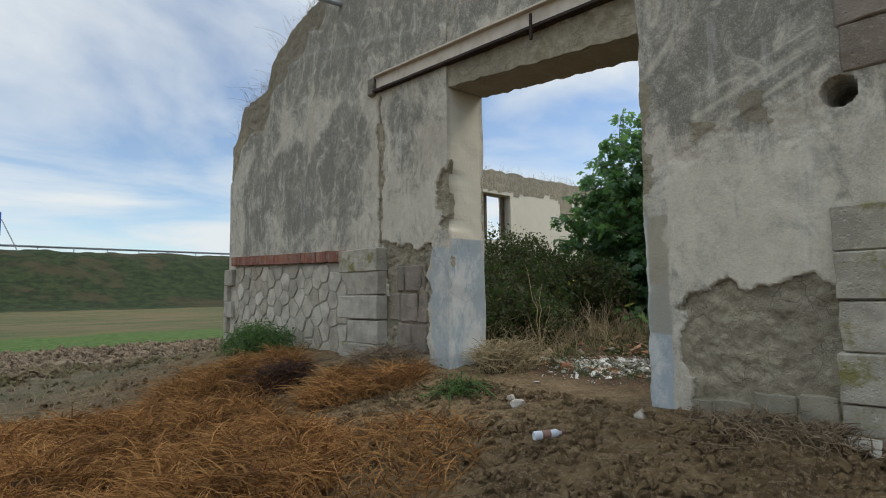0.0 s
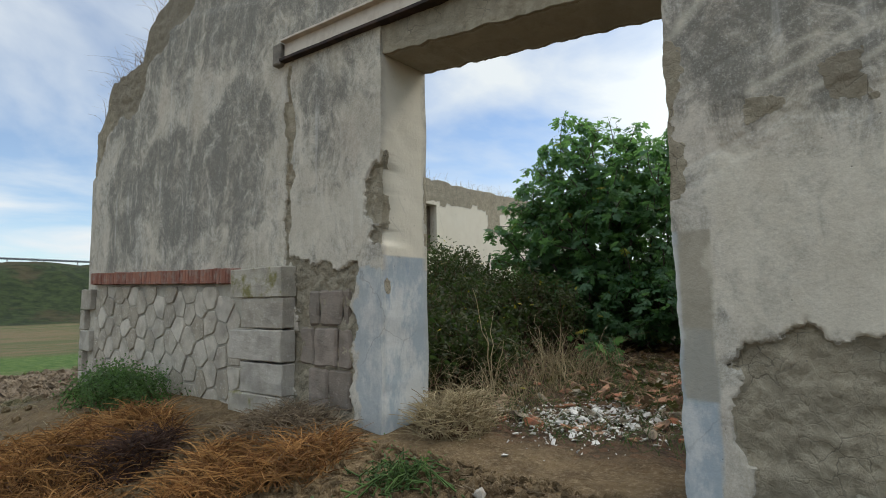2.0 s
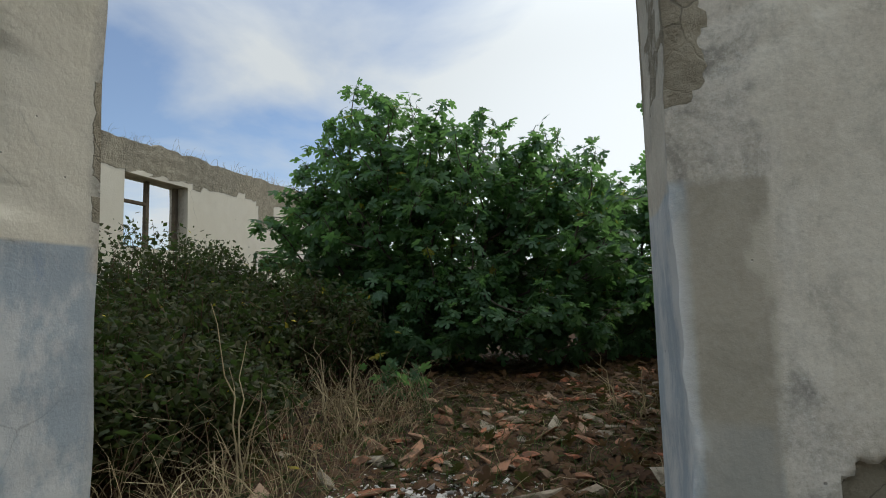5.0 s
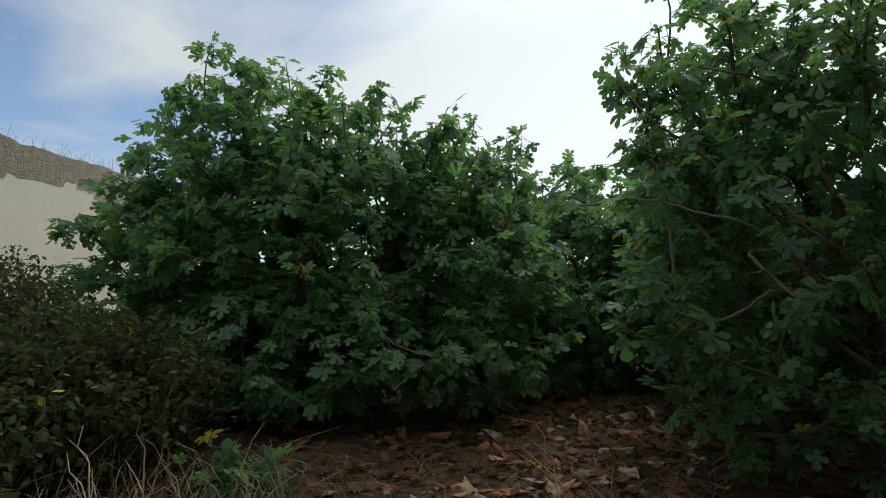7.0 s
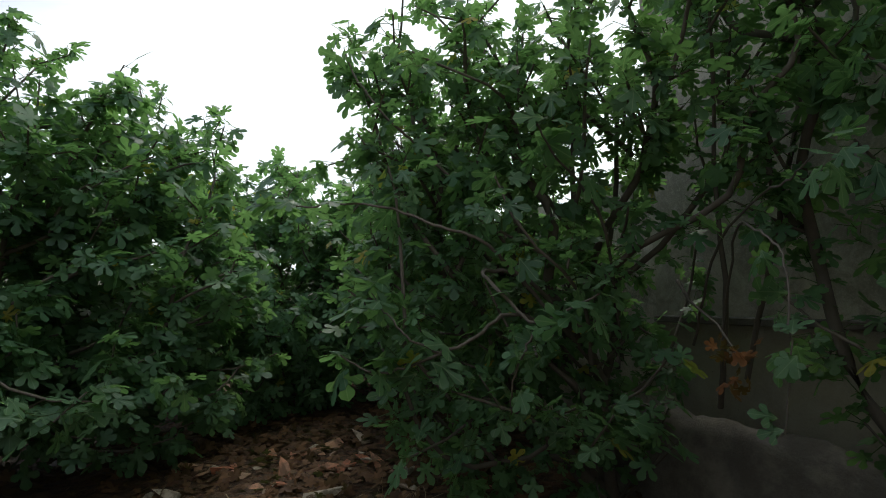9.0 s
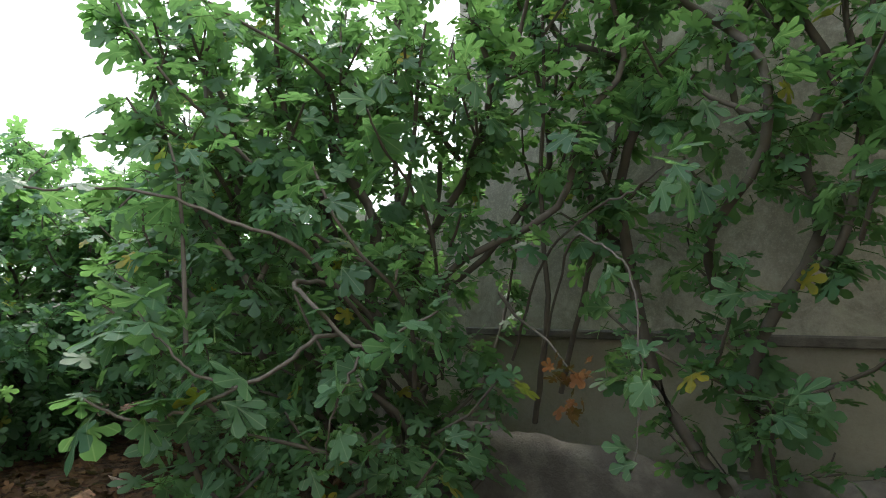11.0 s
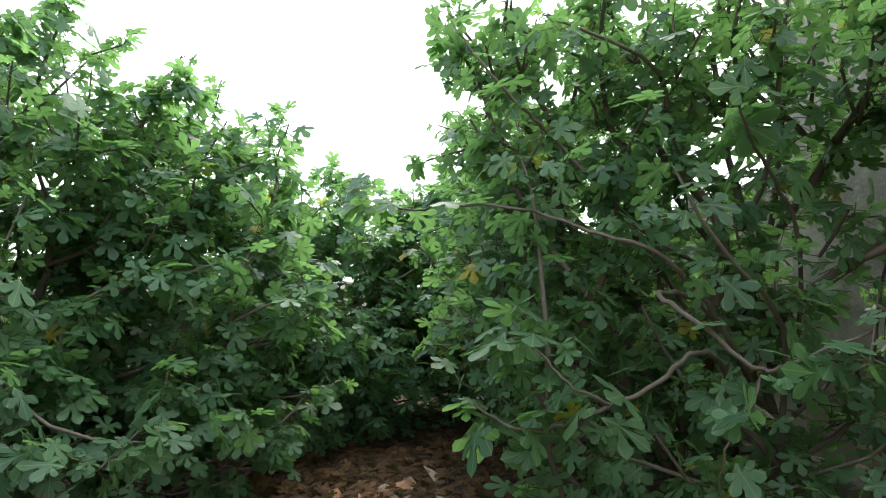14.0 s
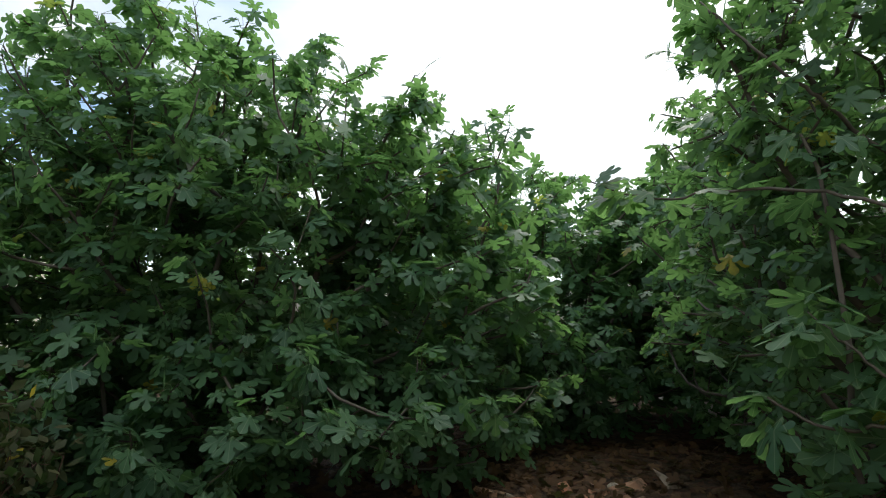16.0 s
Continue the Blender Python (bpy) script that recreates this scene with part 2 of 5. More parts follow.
def make_ground():
    """Clay soil, stubble, ploughed strip, grass strip and the overgrown bank, all on one sheet."""
    k = Mat("soil_and_grass", 0.95)
    big, mid, fine = k.noise(0.22, 4), k.noise(2.4, 7, 0.65), k.noise(30, 7, 0.72)
    soil = k.mix(k.step(mid, 0.36, 0.66), (0.135, 0.088, 0.042), (0.25, 0.172, 0.088))
    soil = k.mix(k.math("MULTIPLY", k.step(fine, 0.50, 0.62), 0.75), soil, (0.33, 0.245, 0.145))
    soil = k.mix(k.math("MULTIPLY", k.step(k.noise(5.0, 6, 0.7), 0.55, 0.7), 0.4), soil, (0.095, 0.065, 0.034))
    y = k.math("ADD", k.axis(1), k.math("MULTIPLY", k.math("SUBTRACT", k.noise(0.3, 5, 0.65), 0.5), 5.0))
    y = k.math("ADD", y, k.math("MULTIPLY", k.math("SUBTRACT", k.noise(2.2, 5, 0.7), 0.5), 1.6))
    far = k.mix(k.step(k.noise(0.35, 6, 0.7, (0.35, 1, 1)), 0.4, 0.62), (0.16, 0.12, 0.06), (0.07, 0.095, 0.03))
    far = k.mix(k.math("MULTIPLY", k.step(k.noise(6, 5, 0.7), 0.45, 0.65), 0.6), far, (0.155, 0.125, 0.065))
    grass = k.mix(k.step(k.noise(4, 6, 0.7), 0.4, 0.62), (0.052, 0.105, 0.02), (0.115, 0.165, 0.04))
    out = k.mix(k.step(y, 23.5, 25.5), grass, far)
    clod = k.mix(k.step(k.noise(3.5, 7, 0.7), 0.4, 0.6), (0.13, 0.095, 0.06), (0.26, 0.20, 0.135))
    stub = k.mix(k.step(k.noise(1.1, 6, 0.7), 0.42, 0.6), (0.20, 0.155, 0.095), (0.13, 0.115, 0.055))
    near = k.mix(k.step(y, 12.5, 13.5), stub, clod)
    out = k.mix(k.step(y, 18.0, 19.2), near, out)
    c = k.mix(k.step(y, 9.3, 10.8), soil, out)
    bank = k.mix(k.step(k.noise(0.9, 9, 0.8), 0.40, 0.60), (0.013, 0.021, 0.007), (0.036, 0.052, 0.015))
    bank = k.mix(k.math("MULTIPLY", k.step(k.noise(0.16, 5, 0.6), 0.5, 0.62), 0.7), bank, (0.065, 0.048, 0.024))
    yy = k.math("ADD", k.axis(1), k.math("MULTIPLY", k.math("SUBTRACT", k.noise(0.2, 4), 0.5), 6.0))
    c = k.mix(k.step(yy, 62.5, 65.0), c, bank)
    # inside the ruin: leaf litter, crumbled tile
    x = k.math("ADD", k.axis(0), k.math("MULTIPLY", k.math("SUBTRACT", mid, 0.5), 0.9))
    inside = k.math("MULTIPLY", k.step(x, 4.5, 5.2), k.math("SUBTRACT", 1.0, k.step(k.axis(1), 10.2, 10.5)))
    litter = k.mix(k.step(k.noise(9, 7, 0.75), 0.4, 0.62), (0.05, 0.032, 0.019), (0.13, 0.082, 0.045))
    litter = k.mix(k.step(k.voronoi(16, out="Color"), 0.55, 0.9), litter, (0.14, 0.07, 0.038))
    c = k.mix(inside, c, litter)
    h = k.math("ADD", k.math("MULTIPLY", fine, 0.6), k.math("ADD", k.noise(9, 8, 0.75), k.voronoi(14)))
    return k.done(c, h, 0.06, 0.9)


def make_leaf(name, dark, light, yellow=0.014, thin=0.55, random_by="island", gloss=0.55):
    k = Mat(name, 0.55)
    r = k.random() if random_by == "object" else k.island()
    c = k.mix(r, dark, light)
    c = k.mix(k.step(r, 1.0 - yellow, 1.0 - yellow * 0.7), c, (0.42, 0.33, 0.03))
    c = k.mix(k.math("MULTIPLY", k.step(k.noise(12, 4, 0.6), 0.45, 0.65), 0.4), c, tuple(v * 0.7 for v in dark))
    k.b.inputs["Specular IOR Level"].default_value = gloss
    k.b.inputs["Roughness"].default_value = 0.62 - 0.2 * gloss
    if random_by == "object":
        # pale ribs fan out from the stalk
        sep = k.node("SeparateXYZ", Vector=k.t.nodes.new("ShaderNodeTexCoord").outputs["Object"])
        rib = None
        for deg in (0, 40, -40, 75, -75):
            q = k.math("ABSOLUTE", k.math("SUBTRACT", k.math("MULTIPLY", sep.outputs[0], math.cos(radians(deg))), k.math("MULTIPLY", k.math("SUBTRACT", sep.outputs[1], 0.06), math.sin(radians(deg)))))
            rib = q if rib is None else k.math("MINIMUM", rib, q)
        c = k.mix(k.math("MULTIPLY", k.math("SUBTRACT", 1.0, k.step(rib, 0.006, 0.018)), 0.55), c, (0.30, 0.40, 0.20))
    tr = k.t.nodes.new("ShaderNodeBsdfTranslucent")
    k.put(tr.inputs[0], k.mix(0.6, c, (0.25, 0.47, 0.10)))
    mx = k.t.nodes.new("ShaderNodeMixShader")
    mx.inputs[0].default_value = thin
    out = k.t.nodes["Material Output"]
    k.done(c, k.noise(60, 4, 0.6), 0.004, 0.4)
    k.t.links.new(k.b.outputs[0], mx.inputs[1])
    k.t.links.new(tr.outputs[0], mx.inputs[2])
    k.t.links.new(mx.outputs[0], out.inputs[0])
    return k.m


def make_fibre(name, a, b, rough=0.85, patch=6.0):
    k = Mat(name, rough)
    c = k.mix(k.island(), a, b)
    c = k.mix(k.math("MULTIPLY", k.step(k.noise(patch, 6, 0.65), 0.48, 0.60), 0.5), c, tuple(v * 0.5 for v in a))
    return k.done(c)


def make_bark():
    k = Mat("fig_bark", 0.85)
    c = k.mix(k.noise(8, 6, 0.65), (0.05, 0.042, 0.032), (0.165, 0.14, 0.112))
    return k.done(c, k.noise(45, 6, 0.7), 0.006, 0.6)


def make_concrete(name, a, b):
    k = Mat(name)
    c = k.mix(k.step(k.noise(3, 7, 0.68), 0.35, 0.65), a, b)
    c = k.mix(k.math("MULTIPLY", k.step(k.noise(4, 5, 0.6, (1, 1, 0.2)), 0.55, 0.7), 0.5), c, tuple(v * 0.5 for v in a))
    return k.done(c, k.math("ADD", k.noise(40, 7, 0.7), k.noise(6, 5)), 0.015, 0.7)


def make_metal(name, a, b, rough=0.6, metal=0.0):
    k = Mat(name, rough)
    k.b.inputs["Metallic"].default_value = metal
    c = k.mix(k.step(k.noise(7, 6, 0.7), 0.42, 0.65), a, b)
    return k.done(c, k.noise(50, 5), 0.003, 0.4)


PLASTER = make_plaster()
TUFF_GREY = make_stone("grey_cut_stone", (0.36, 0.32, 0.255), (0.49, 0.455, 0.39))
TUFF_BROWN = make_stone("brown_tuff", (0.20, 0.165, 0.13), (0.29, 0.24, 0.195))
TUFF_DARK = make_stone("olive_tuff", (0.23, 0.21, 0.155), (0.31, 0.28, 0.21))
TUFF_MOSS = make_stone("mossy_cut_stone", (0.33, 0.30, 0.235), (0.46, 0.42, 0.345), 0.9)
RUBBLE_STONE = make_stone("pale_rubble_stone", (0.35, 0.305, 0.235), (0.60, 0.55, 0.46))
MORTAR = make_concrete("grey_mortar", (0.30, 0.275, 0.225), (0.43, 0.40, 0.33))
CONCRETE = make_concrete("dirty_concrete", (0.11, 0.098, 0.082), (0.22, 0.195, 0.16))
SOFFIT = make_concrete("brown_soffit", (0.15, 0.105, 0.075), (0.26, 0.19, 0.14))
BEAM_PAINT = make_metal("peeling_cream_beam", (0.60, 0.53, 0.44), (0.50, 0.43, 0.35))
RUST = make_metal("dark_rust", (0.028, 0.02, 0.017), (0.06, 0.038, 0.028), 0.8)
BRICK = make_brick()
RUBBLE = make_rubble()
WHITE_RUBBLE = make_stone("white_plaster_crumbs", (0.44, 0.40, 0.34), (0.74, 0.71, 0.65))
GROUND = make_ground()
FIG_LEAF = make_leaf("fig_leaf", (0.046, 0.12, 0.062), (0.115, 0.235, 0.10))
FIG_LEAF_ONE = make_leaf("fig_leaf_single", (0.046, 0.12, 0.062), (0.115, 0.235, 0.10), random_by="object")
BRAMBLE_LEAF = make_leaf("bramble_leaf", (0.022, 0.034, 0.012), (0.07, 0.062, 0.026), 0.004, 0.15, gloss=0.15)
BRAMBLE_STEM = make_fibre("bramble_stem", (0.075, 0.04, 0.028), (0.17, 0.11, 0.07))
SHRUB_LEAF = make_leaf("shrub_leaf", (0.04, 0.08, 0.03), (0.08, 0.13, 0.045), 0.0)
DRY_LEAF = make_leaf("dry_fallen_leaf", (0.07, 0.036, 0.02), (0.16, 0.085, 0.042), 0.0, 0.1, gloss=0.1)
# Broad dark patches paint the shaded gaps between clumps into the straw.
STRAW = make_fibre("rust_brown_straw", (0.15, 0.062, 0.018), (0.50, 0.265, 0.09), 0.75, 2.6)
STRAW_GREY = make_fibre("grey_dry_stalks", (0.15, 0.105, 0.065), (0.33, 0.25, 0.16))
DARK_STRAW = make_fibre("charred_straw", (0.06, 0.034, 0.025), (0.12, 0.068, 0.048))
# The heaps' core is coloured dark to stand in for shade between strands.
SHADED_STRAW = make_fibre("shaded_matted_straw", (0.07, 0.038, 0.018), (0.11, 0.06, 0.028))
DRY_GRASS = make_fibre("dry_grass", (0.27, 0.205, 0.11), (0.45, 0.37, 0.22))
GREEN_GRASS = make_fibre("green_grass", (0.045, 0.085, 0.02), (0.10, 0.16, 0.045))
BARK = make_bark()
GALVANISED = make_metal("galvanised_steel", (0.42, 0.44, 0.46), (0.33, 0.35, 0.37), 0.5, 0.6)
SIGN_BLUE = make_metal("blue_sign_paint", (0.03, 0.10, 0.36), (0.04, 0.12, 0.40), 0.5)
LABEL_WHITE = make_metal("white_plastic", (0.62, 0.66, 0.72), (0.72, 0.74, 0.78), 0.3)

# ---- helpers of this scene ----
rng = np.random.default_rng(7)


def world_at(ob):
    p = Vector((0, 0, 0))
    while ob is not None:
        p = p + ob.location
        ob = ob.parent
    return p


def thing(name, at=(0, 0, 0), label="", category="", group="", kind=""):
    """An Empty at the base of a thing."""
    ob = new(name)
    ob.location = at
    ob.empty_display_size = 0.2
    return tagged(ob, label, category, group, kind)


def adopt(ob, parent, label=""):
    """Hang ob, built in world coordinates, under parent."""
    if parent is not None:
        ob.parent = parent
        root = parent
        while root.parent is not None:
            root = root.parent
        if parent is root:
            ob.matrix_parent_inverse = Matrix.Translation(-parent.location)
    if label:
        ob["label"] = label
    return ob


def mesh_of(name, verts, faces, material, smooth=False):
    me = bpy.data.meshes.new(name)
    me.from_pydata([tuple(v) for v in verts], [], faces)
    for m in material if isinstance(material, (list, tuple)) else (material,):
        me.materials.append(m)
    if smooth:
        me.polygons.foreach_set("use_smooth", [True] * len(me.polygons))
    me.update()
    return me


def part(name, bm, material, parent=None, label=""):
    """Link a bmesh as one mesh object under a thing or a part."""
    me = bpy.data.meshes.new(name)
    bm.normal_update()
    bm.to_mesh(me)
    bm.free()
    me.materials.append(material)
    return adopt(new(name, me), parent, label)


def box_bm(x0, x1, y0, y1, z0, z1, bevel=0.0, rough=0.0, cuts=0, seed=0):
    """A box, bevelled and with its corners worn by noise."""
    bm = bmesh.new()
    bmesh.ops.create_cube(bm, size=1)
    bmesh.ops.transform(bm, verts=bm.verts, matrix=Matrix.Translation(((x0 + x1) / 2, (y0 + y1) / 2, (z0 + z1) / 2)) @ Matrix.Diagonal((x1 - x0, y1 - y0, z1 - z0, 1)))
    if cuts:
        bmesh.ops.subdivide_edges(bm, edges=bm.edges, cuts=cuts, use_grid_fill=True)
    if bevel:
        edges = [e for e in bm.edges if e.is_manifold and e.calc_face_angle(0) > 0.5]
        bmesh.ops.bevel(bm, geom=edges, offset=bevel, segments=1, affect="EDGES")
    if rough:
        for v in bm.verts:
            v.co += noise.noise_vector(v.co * 9 + Vector((seed, seed, seed))) * rough
    return bm


def fbm(x, y, z, scale, octaves=4):
    return noise.fractal(Vector((x * scale, y * scale, z * scale)), 0.8, 2.0, octaves)


def smooth01(a, b, v):
    t = np.clip((v - a) / (b - a), 0, 1)
    return t * t * (3 - 2 * t)


# ---- ground ----
def ground_z(x, y):
    x, y = np.asarray(x, float), np.asarray(y, float)
    inner = smooth01(4.3, 10.0, x) * 0.22
    z = 0.58 * smooth01(0.9, 4.2, x) * (1 - smooth01(8.5, 14, y)) + inner * (1 - smooth01(10.4, 13, y))
    z = z + 0.10 * smooth01(3.2, 5.5, y) * (1 - smooth01(8, 12, y)) * smooth01(2.5, 4.0, x)
    z = z - 0.10 * (1 - smooth01(-1.0, 2.0, y)) * (1 - smooth01(3.6, 5.0, x))
    return z + 7.3 * smooth01(64, 87, y)


def build_ground():
    n, k, a = 470, 7.9, 1.6
    u = np.linspace(-1, 1, n)
    gx, gy = 4.0 + a * np.sinh(k * u), 3.6 + a * np.sinh(k * u)
    X, Y = np.meshgrid(gx, gy, indexing="ij")
    Z = ground_z(X, Y)
    flat = np.stack([X.ravel(), Y.ravel()], 1)
    bumps = np.zeros(len(flat))
    near = (abs(flat[:, 0] - 6) < 60) & (abs(flat[:, 1] - 14) < 60)
    for i in np.nonzero(near)[0]:
        x, y = flat[i]
        amp = 0.035
        if 12.0 < y < 19.0 and x < 30:
            amp = 0.12
        elif y > 19:
            amp = 0.03
        v = noise.fractal(Vector((x * 1.9, y * 1.9, 0.3)), 0.9, 2.0, 5)
        bumps[i] = amp * v + 0.03 * noise.noise(Vector((x * 0.6, y * 0.6, 4.0)))
    far = ~near
    bank = far & (flat[:, 1] > 60) & (flat[:, 1] < 92)
    for i in np.nonzero(bank)[0]:
        x, y = flat[i]
        bumps[i] = 0.35 * noise.fractal(Vector((x * 0.25, y * 0.4, 1.0)), 0.8, 2.0, 4)
    Z = Z.ravel() + bumps
    idx = np.arange(n * n).reshape(n, n)
    faces = np.stack([idx[:-1, :-1], idx[1:, :-1], idx[1:, 1:], idx[:-1, 1:]], -1).reshape(-1, 4)
    me = mesh_of("ground", np.column_stack([flat, Z]), faces.tolist(), GROUND, True)
    tagged(new("ground", me), "dry clay soil, ploughed strip and grass field", "ground", kind="structure")


build_ground()


# ---- walls ----
def lines(a, b, fine, coarse, lo, hi):
    """Grid lines from a to b, close together between lo and hi."""
    out = [a]
    while out[-1] < b - 1e-6:
        p = out[-1]
        out.append(min(b, p + (fine if lo <= p < hi else coarse)))
    if out[-1] - out[-2] < 0.01:
        del out[-2]
    return np.array(out)


def slab(name, us, vs, place, thick, parent, label="", attrs=None, side_cuts=8, material=None):
    """A wall panel on a grid of u (along) and v (0 to 1, up). place(u, v) gives (along, up, relief), with the
    relief's metres inwards; thick is the wall's depth. attrs(along, depth, up, side) gives bare, wash, ochre, clean."""
    nu, nv = len(us), len(vs)
    verts, att = [], []

    def add(a, d, z, side):
        verts.append((d, a, z))
        att.append(attrs(a, d, z, side) if attrs else (0, 0, 0, 0))
        return len(verts) - 1

    front = np.zeros((nu, nv), int)
    back = np.zeros((nu, nv), int)
    for i, u in enumerate(us):
        for j, v in enumerate(vs):
            a, z, r = place(u, v)
            front[i, j] = add(a, r, z, 0)
            back[i, j] = add(u if i in (0, nu - 1) else a, thick + 0.015 * noise.noise(Vector((a * 2, z * 2, 9))), z, 2)
    faces = []
    for i in range(nu - 1):
        for j in range(nv - 1):
            faces.append((front[i, j], front[i, j + 1], front[i + 1, j + 1], front[i + 1, j]))
            faces.append((back[i, j], back[i + 1, j], back[i + 1, j + 1], back[i, j + 1]))

    def strip(fs, bs, side):
        rows = [fs]
        for s in range(1, side_cuts):
            row = []
            for p, q in zip(fs, bs):
                c = np.array(verts[p]) * (1 - s / side_cuts) + np.array(verts[q]) * (s / side_cuts)
                e = noise.noise(Vector(c * 7)) * 0.008 + noise.noise(Vector(c * 2.1)) * 0.010
                if side in (3, 4):
                    y0, y1 = verts[p][1], verts[q][1]
                    c[1] = y1 + (y0 - y1) * (1 - s / side_cuts) ** 5 + e
                else:
                    c[2] += e * (3 if side == 5 else 1)
                row.append(add(c[1], c[0], c[2], side))
            rows.append(row)
        rows.append(bs)
        for p, q in zip(rows[:-1], rows[1:]):
            for k in range(len(p) - 1):
                f = (p[k], p[k + 1], q[k + 1], q[k])
                faces.append(f if side in (4, 6) else f[::-1])

    strip(list(front[0]), list(back[0]), 3)
    strip(list(front[-1]), list(back[-1]), 4)
    strip(list(front[:, -1]), list(back[:, -1]), 5)
    strip(list(front[:, 0]), list(back[:, 0]), 6)
    me = mesh_of(name, np.array(verts), faces, material or PLASTER, True)
    me.set_sharp_from_angle(angle=radians(50))
    gr = me.attributes.new("grime", "FLOAT", "POINT")
    gr.data.foreach_set("value", np.array([grime(v[1], v[2]) for v in verts], dtype=np.float32))
    for k, nm in enumerate(("bare", "wash", "ochre_or_shade", "clean")):
        at = me.attributes.new(nm, "FLOAT", "POINT")
        at.data.foreach_set("value", np.array([q[k] for q in att], dtype=np.float32))
    bm = bmesh.new()
    bm.from_mesh(me)
    bmesh.ops.recalc_face_normals(bm, faces=bm.faces)
    bm.to_mesh(me)
    bm.free()
    return adopt(new(name, me), parent, label)


def inside(a, z, loops, soft=0.016):
    """How far inside soft-edged rectangles (a0, a1, z0, z1, wobble) a point lies, 0 to 1."""
    best = 0.0
    for a0, a1, z0, z1, w in loops:
        e = w * (noise.fractal(Vector((a * 3.0, z * 3.0, a0)), 0.7, 2.1, 6))
        d = min(a - a0, a1 - a, z - z0, z1 - z) + e
        best = max(best, min(1.0, max(0.0, 0.5 + d / soft)))
    return best


GRIME = [(4.75, 5.62, 2.75, 3.95, 0.5), (5.9, 9.9, 2.3, 4.2, 0.75), (4.0, 10.0, 4.3, 6.5, 0.5), (8.5, 10.3, 3.9, 5.2, 0.4), (0.3, 2.1, 2.62, 4.6, 0.35),
         (2.1, 4.5, 4.2, 5.0, 0.2), (6.0, 9.5, 2.05, 2.4, 0.2)]


def grime(a, z):
    """Where dark growth sits on the plaster, 0 to 1, with wide soft borders."""
    best = 0.12
    for a0, a1, z0, z1, w in GRIME:
        e = w * noise.fractal(Vector((a * 1.1, z * 0.8, a0)), 0.8, 2.0, 5)
        d = min(a - a0, a1 - a, z - z0, z1 - z) + e
        best = max(best, min(1.0, max(0.0, 0.4 + d / 0.55)))
    return best


WALL_X, WALL_T = 4.21, 0.59
DOOR_R, DOOR_L = 2.15, 4.46
front_wall = thing("wall_west", (WALL_X, 4.0, 0), "ruined plastered stone wall with a wide open doorway", "wall", kind="structure")

BARE_RIGHT = [(0.80, 1.88, 0.30, 1.53, 0.10)]
BARE_LEFT = [(4.80, 5.64, 0.3, 1.98, 0.13), (5.05, 5.64, 1.7, 2.14, 0.16), (4.40, 4.60, 2.14, 2.85, 0.13), (5.68, 5.79, 0.6, 4.1, 0.06)]


def relief_right(a, z):
    r = 0.012 * noise.noise(Vector((a * 1.3, z * 1.3, 2)))
    b = inside(a, z, BARE_RIGHT)
    s = inside(a, z, [(0.9, 1.9, 2.55, 2.72, 0.13)]) * 0.55
    r += b * (0.035 + 0.028 * fbm(a, z, 1, 6, 5)) + s * (0.014 + 0.014 * fbm(a, z, 3, 9))
    d = math.hypot(a - 0.80, (z - 2.75))
    if d < 0.10:
        r += 0.42 * min(1, (0.10 - d) / 0.03)
    # slanting scores left by a lost roof
    for c0, wd in ((2.05, 0.012), (2.16, 0.018), (2.62, 0.02)):
        q = abs((z - 0.42 * (1.9 - a)) - c0 - 0.35)
        r += 0.006 * max(0, 1 - q / wd)
    return r + 0.01 * max(0, 1 - abs(a - DOOR_R) / 0.02)


SCRAPES = [(0.88, 1.75, 2.79, 0.40, 0.035), (0.95, 1.45, 2.74, 0.46, 0.03), (0.90, 1.30, 2.93, 0.44, 0.022), (1.84, 2.15, 3.18, 0.95, 0.07), (0.9, 1.6, 2.95, 0.40, 0.018)]


def attrs_right(a, d, z, side):
    if side == 4:
        return (0.55 * inside(d, z, [(0.2, 0.35, 2.4, 3.3, 0.2)]), float(z < 2.07), 0, float(z >= 2.07) * 0.4)
    if side == 5:
        return (1, 0, 0, 0)
    bare = max(inside(a, z, BARE_RIGHT), inside(a, z, [(1.24, 1.46, 2.68, 2.90, 0.12), (1.52, 1.72, 2.66, 2.74, 0.06)]), 0.22 * inside(a, z, [(1.05, 2.0, 2.45, 2.68, 0.22)]), inside(a, z, [(2.07, 2.3, 2.3, 3.2, 0.08)]))
    ochre_or_shade = inside(a, z, [(1.955, 2.13, 1.15, 2.08, 0.015)])
    wash = inside(a, z, [(1.96, 2.3, 0.2, 1.55, 0.02), (2.12, 2.3, 0.2, 2.08, 0.01)])
    # pale scrapes along the line of a lost roof
    pale = 0.35 * inside(a, z, [(0.86, 1.96, 1.5, 2.45, 0.1)])
    for a0, a1, z0, slope, wd in SCRAPES:
        if a0 < a < a1:
            q = abs(z - z0 - slope * (a1 - a) + 0.012 * noise.noise(Vector((a * 9, z * 9, z0))))
            pale = max(pale, 0.75 * max(0.0, 1 - q / wd) * (0.65 + 0.5 * noise.noise(Vector((a * 14, z * 5, 1)))))
    return (bare, wash, ochre_or_shade, min(1.0, max(0.0, pale)))


def top_right(a):
    return 5.7 + 0.25 * noise.noise(Vector((a * 1.2, 0, 0)))


us = lines(-7.0, DOOR_R, 0.014, 0.12, 0.5, 9)
vs = np.concatenate([np.linspace(0, 0.62, 240), np.linspace(0.64, 1, 22)])
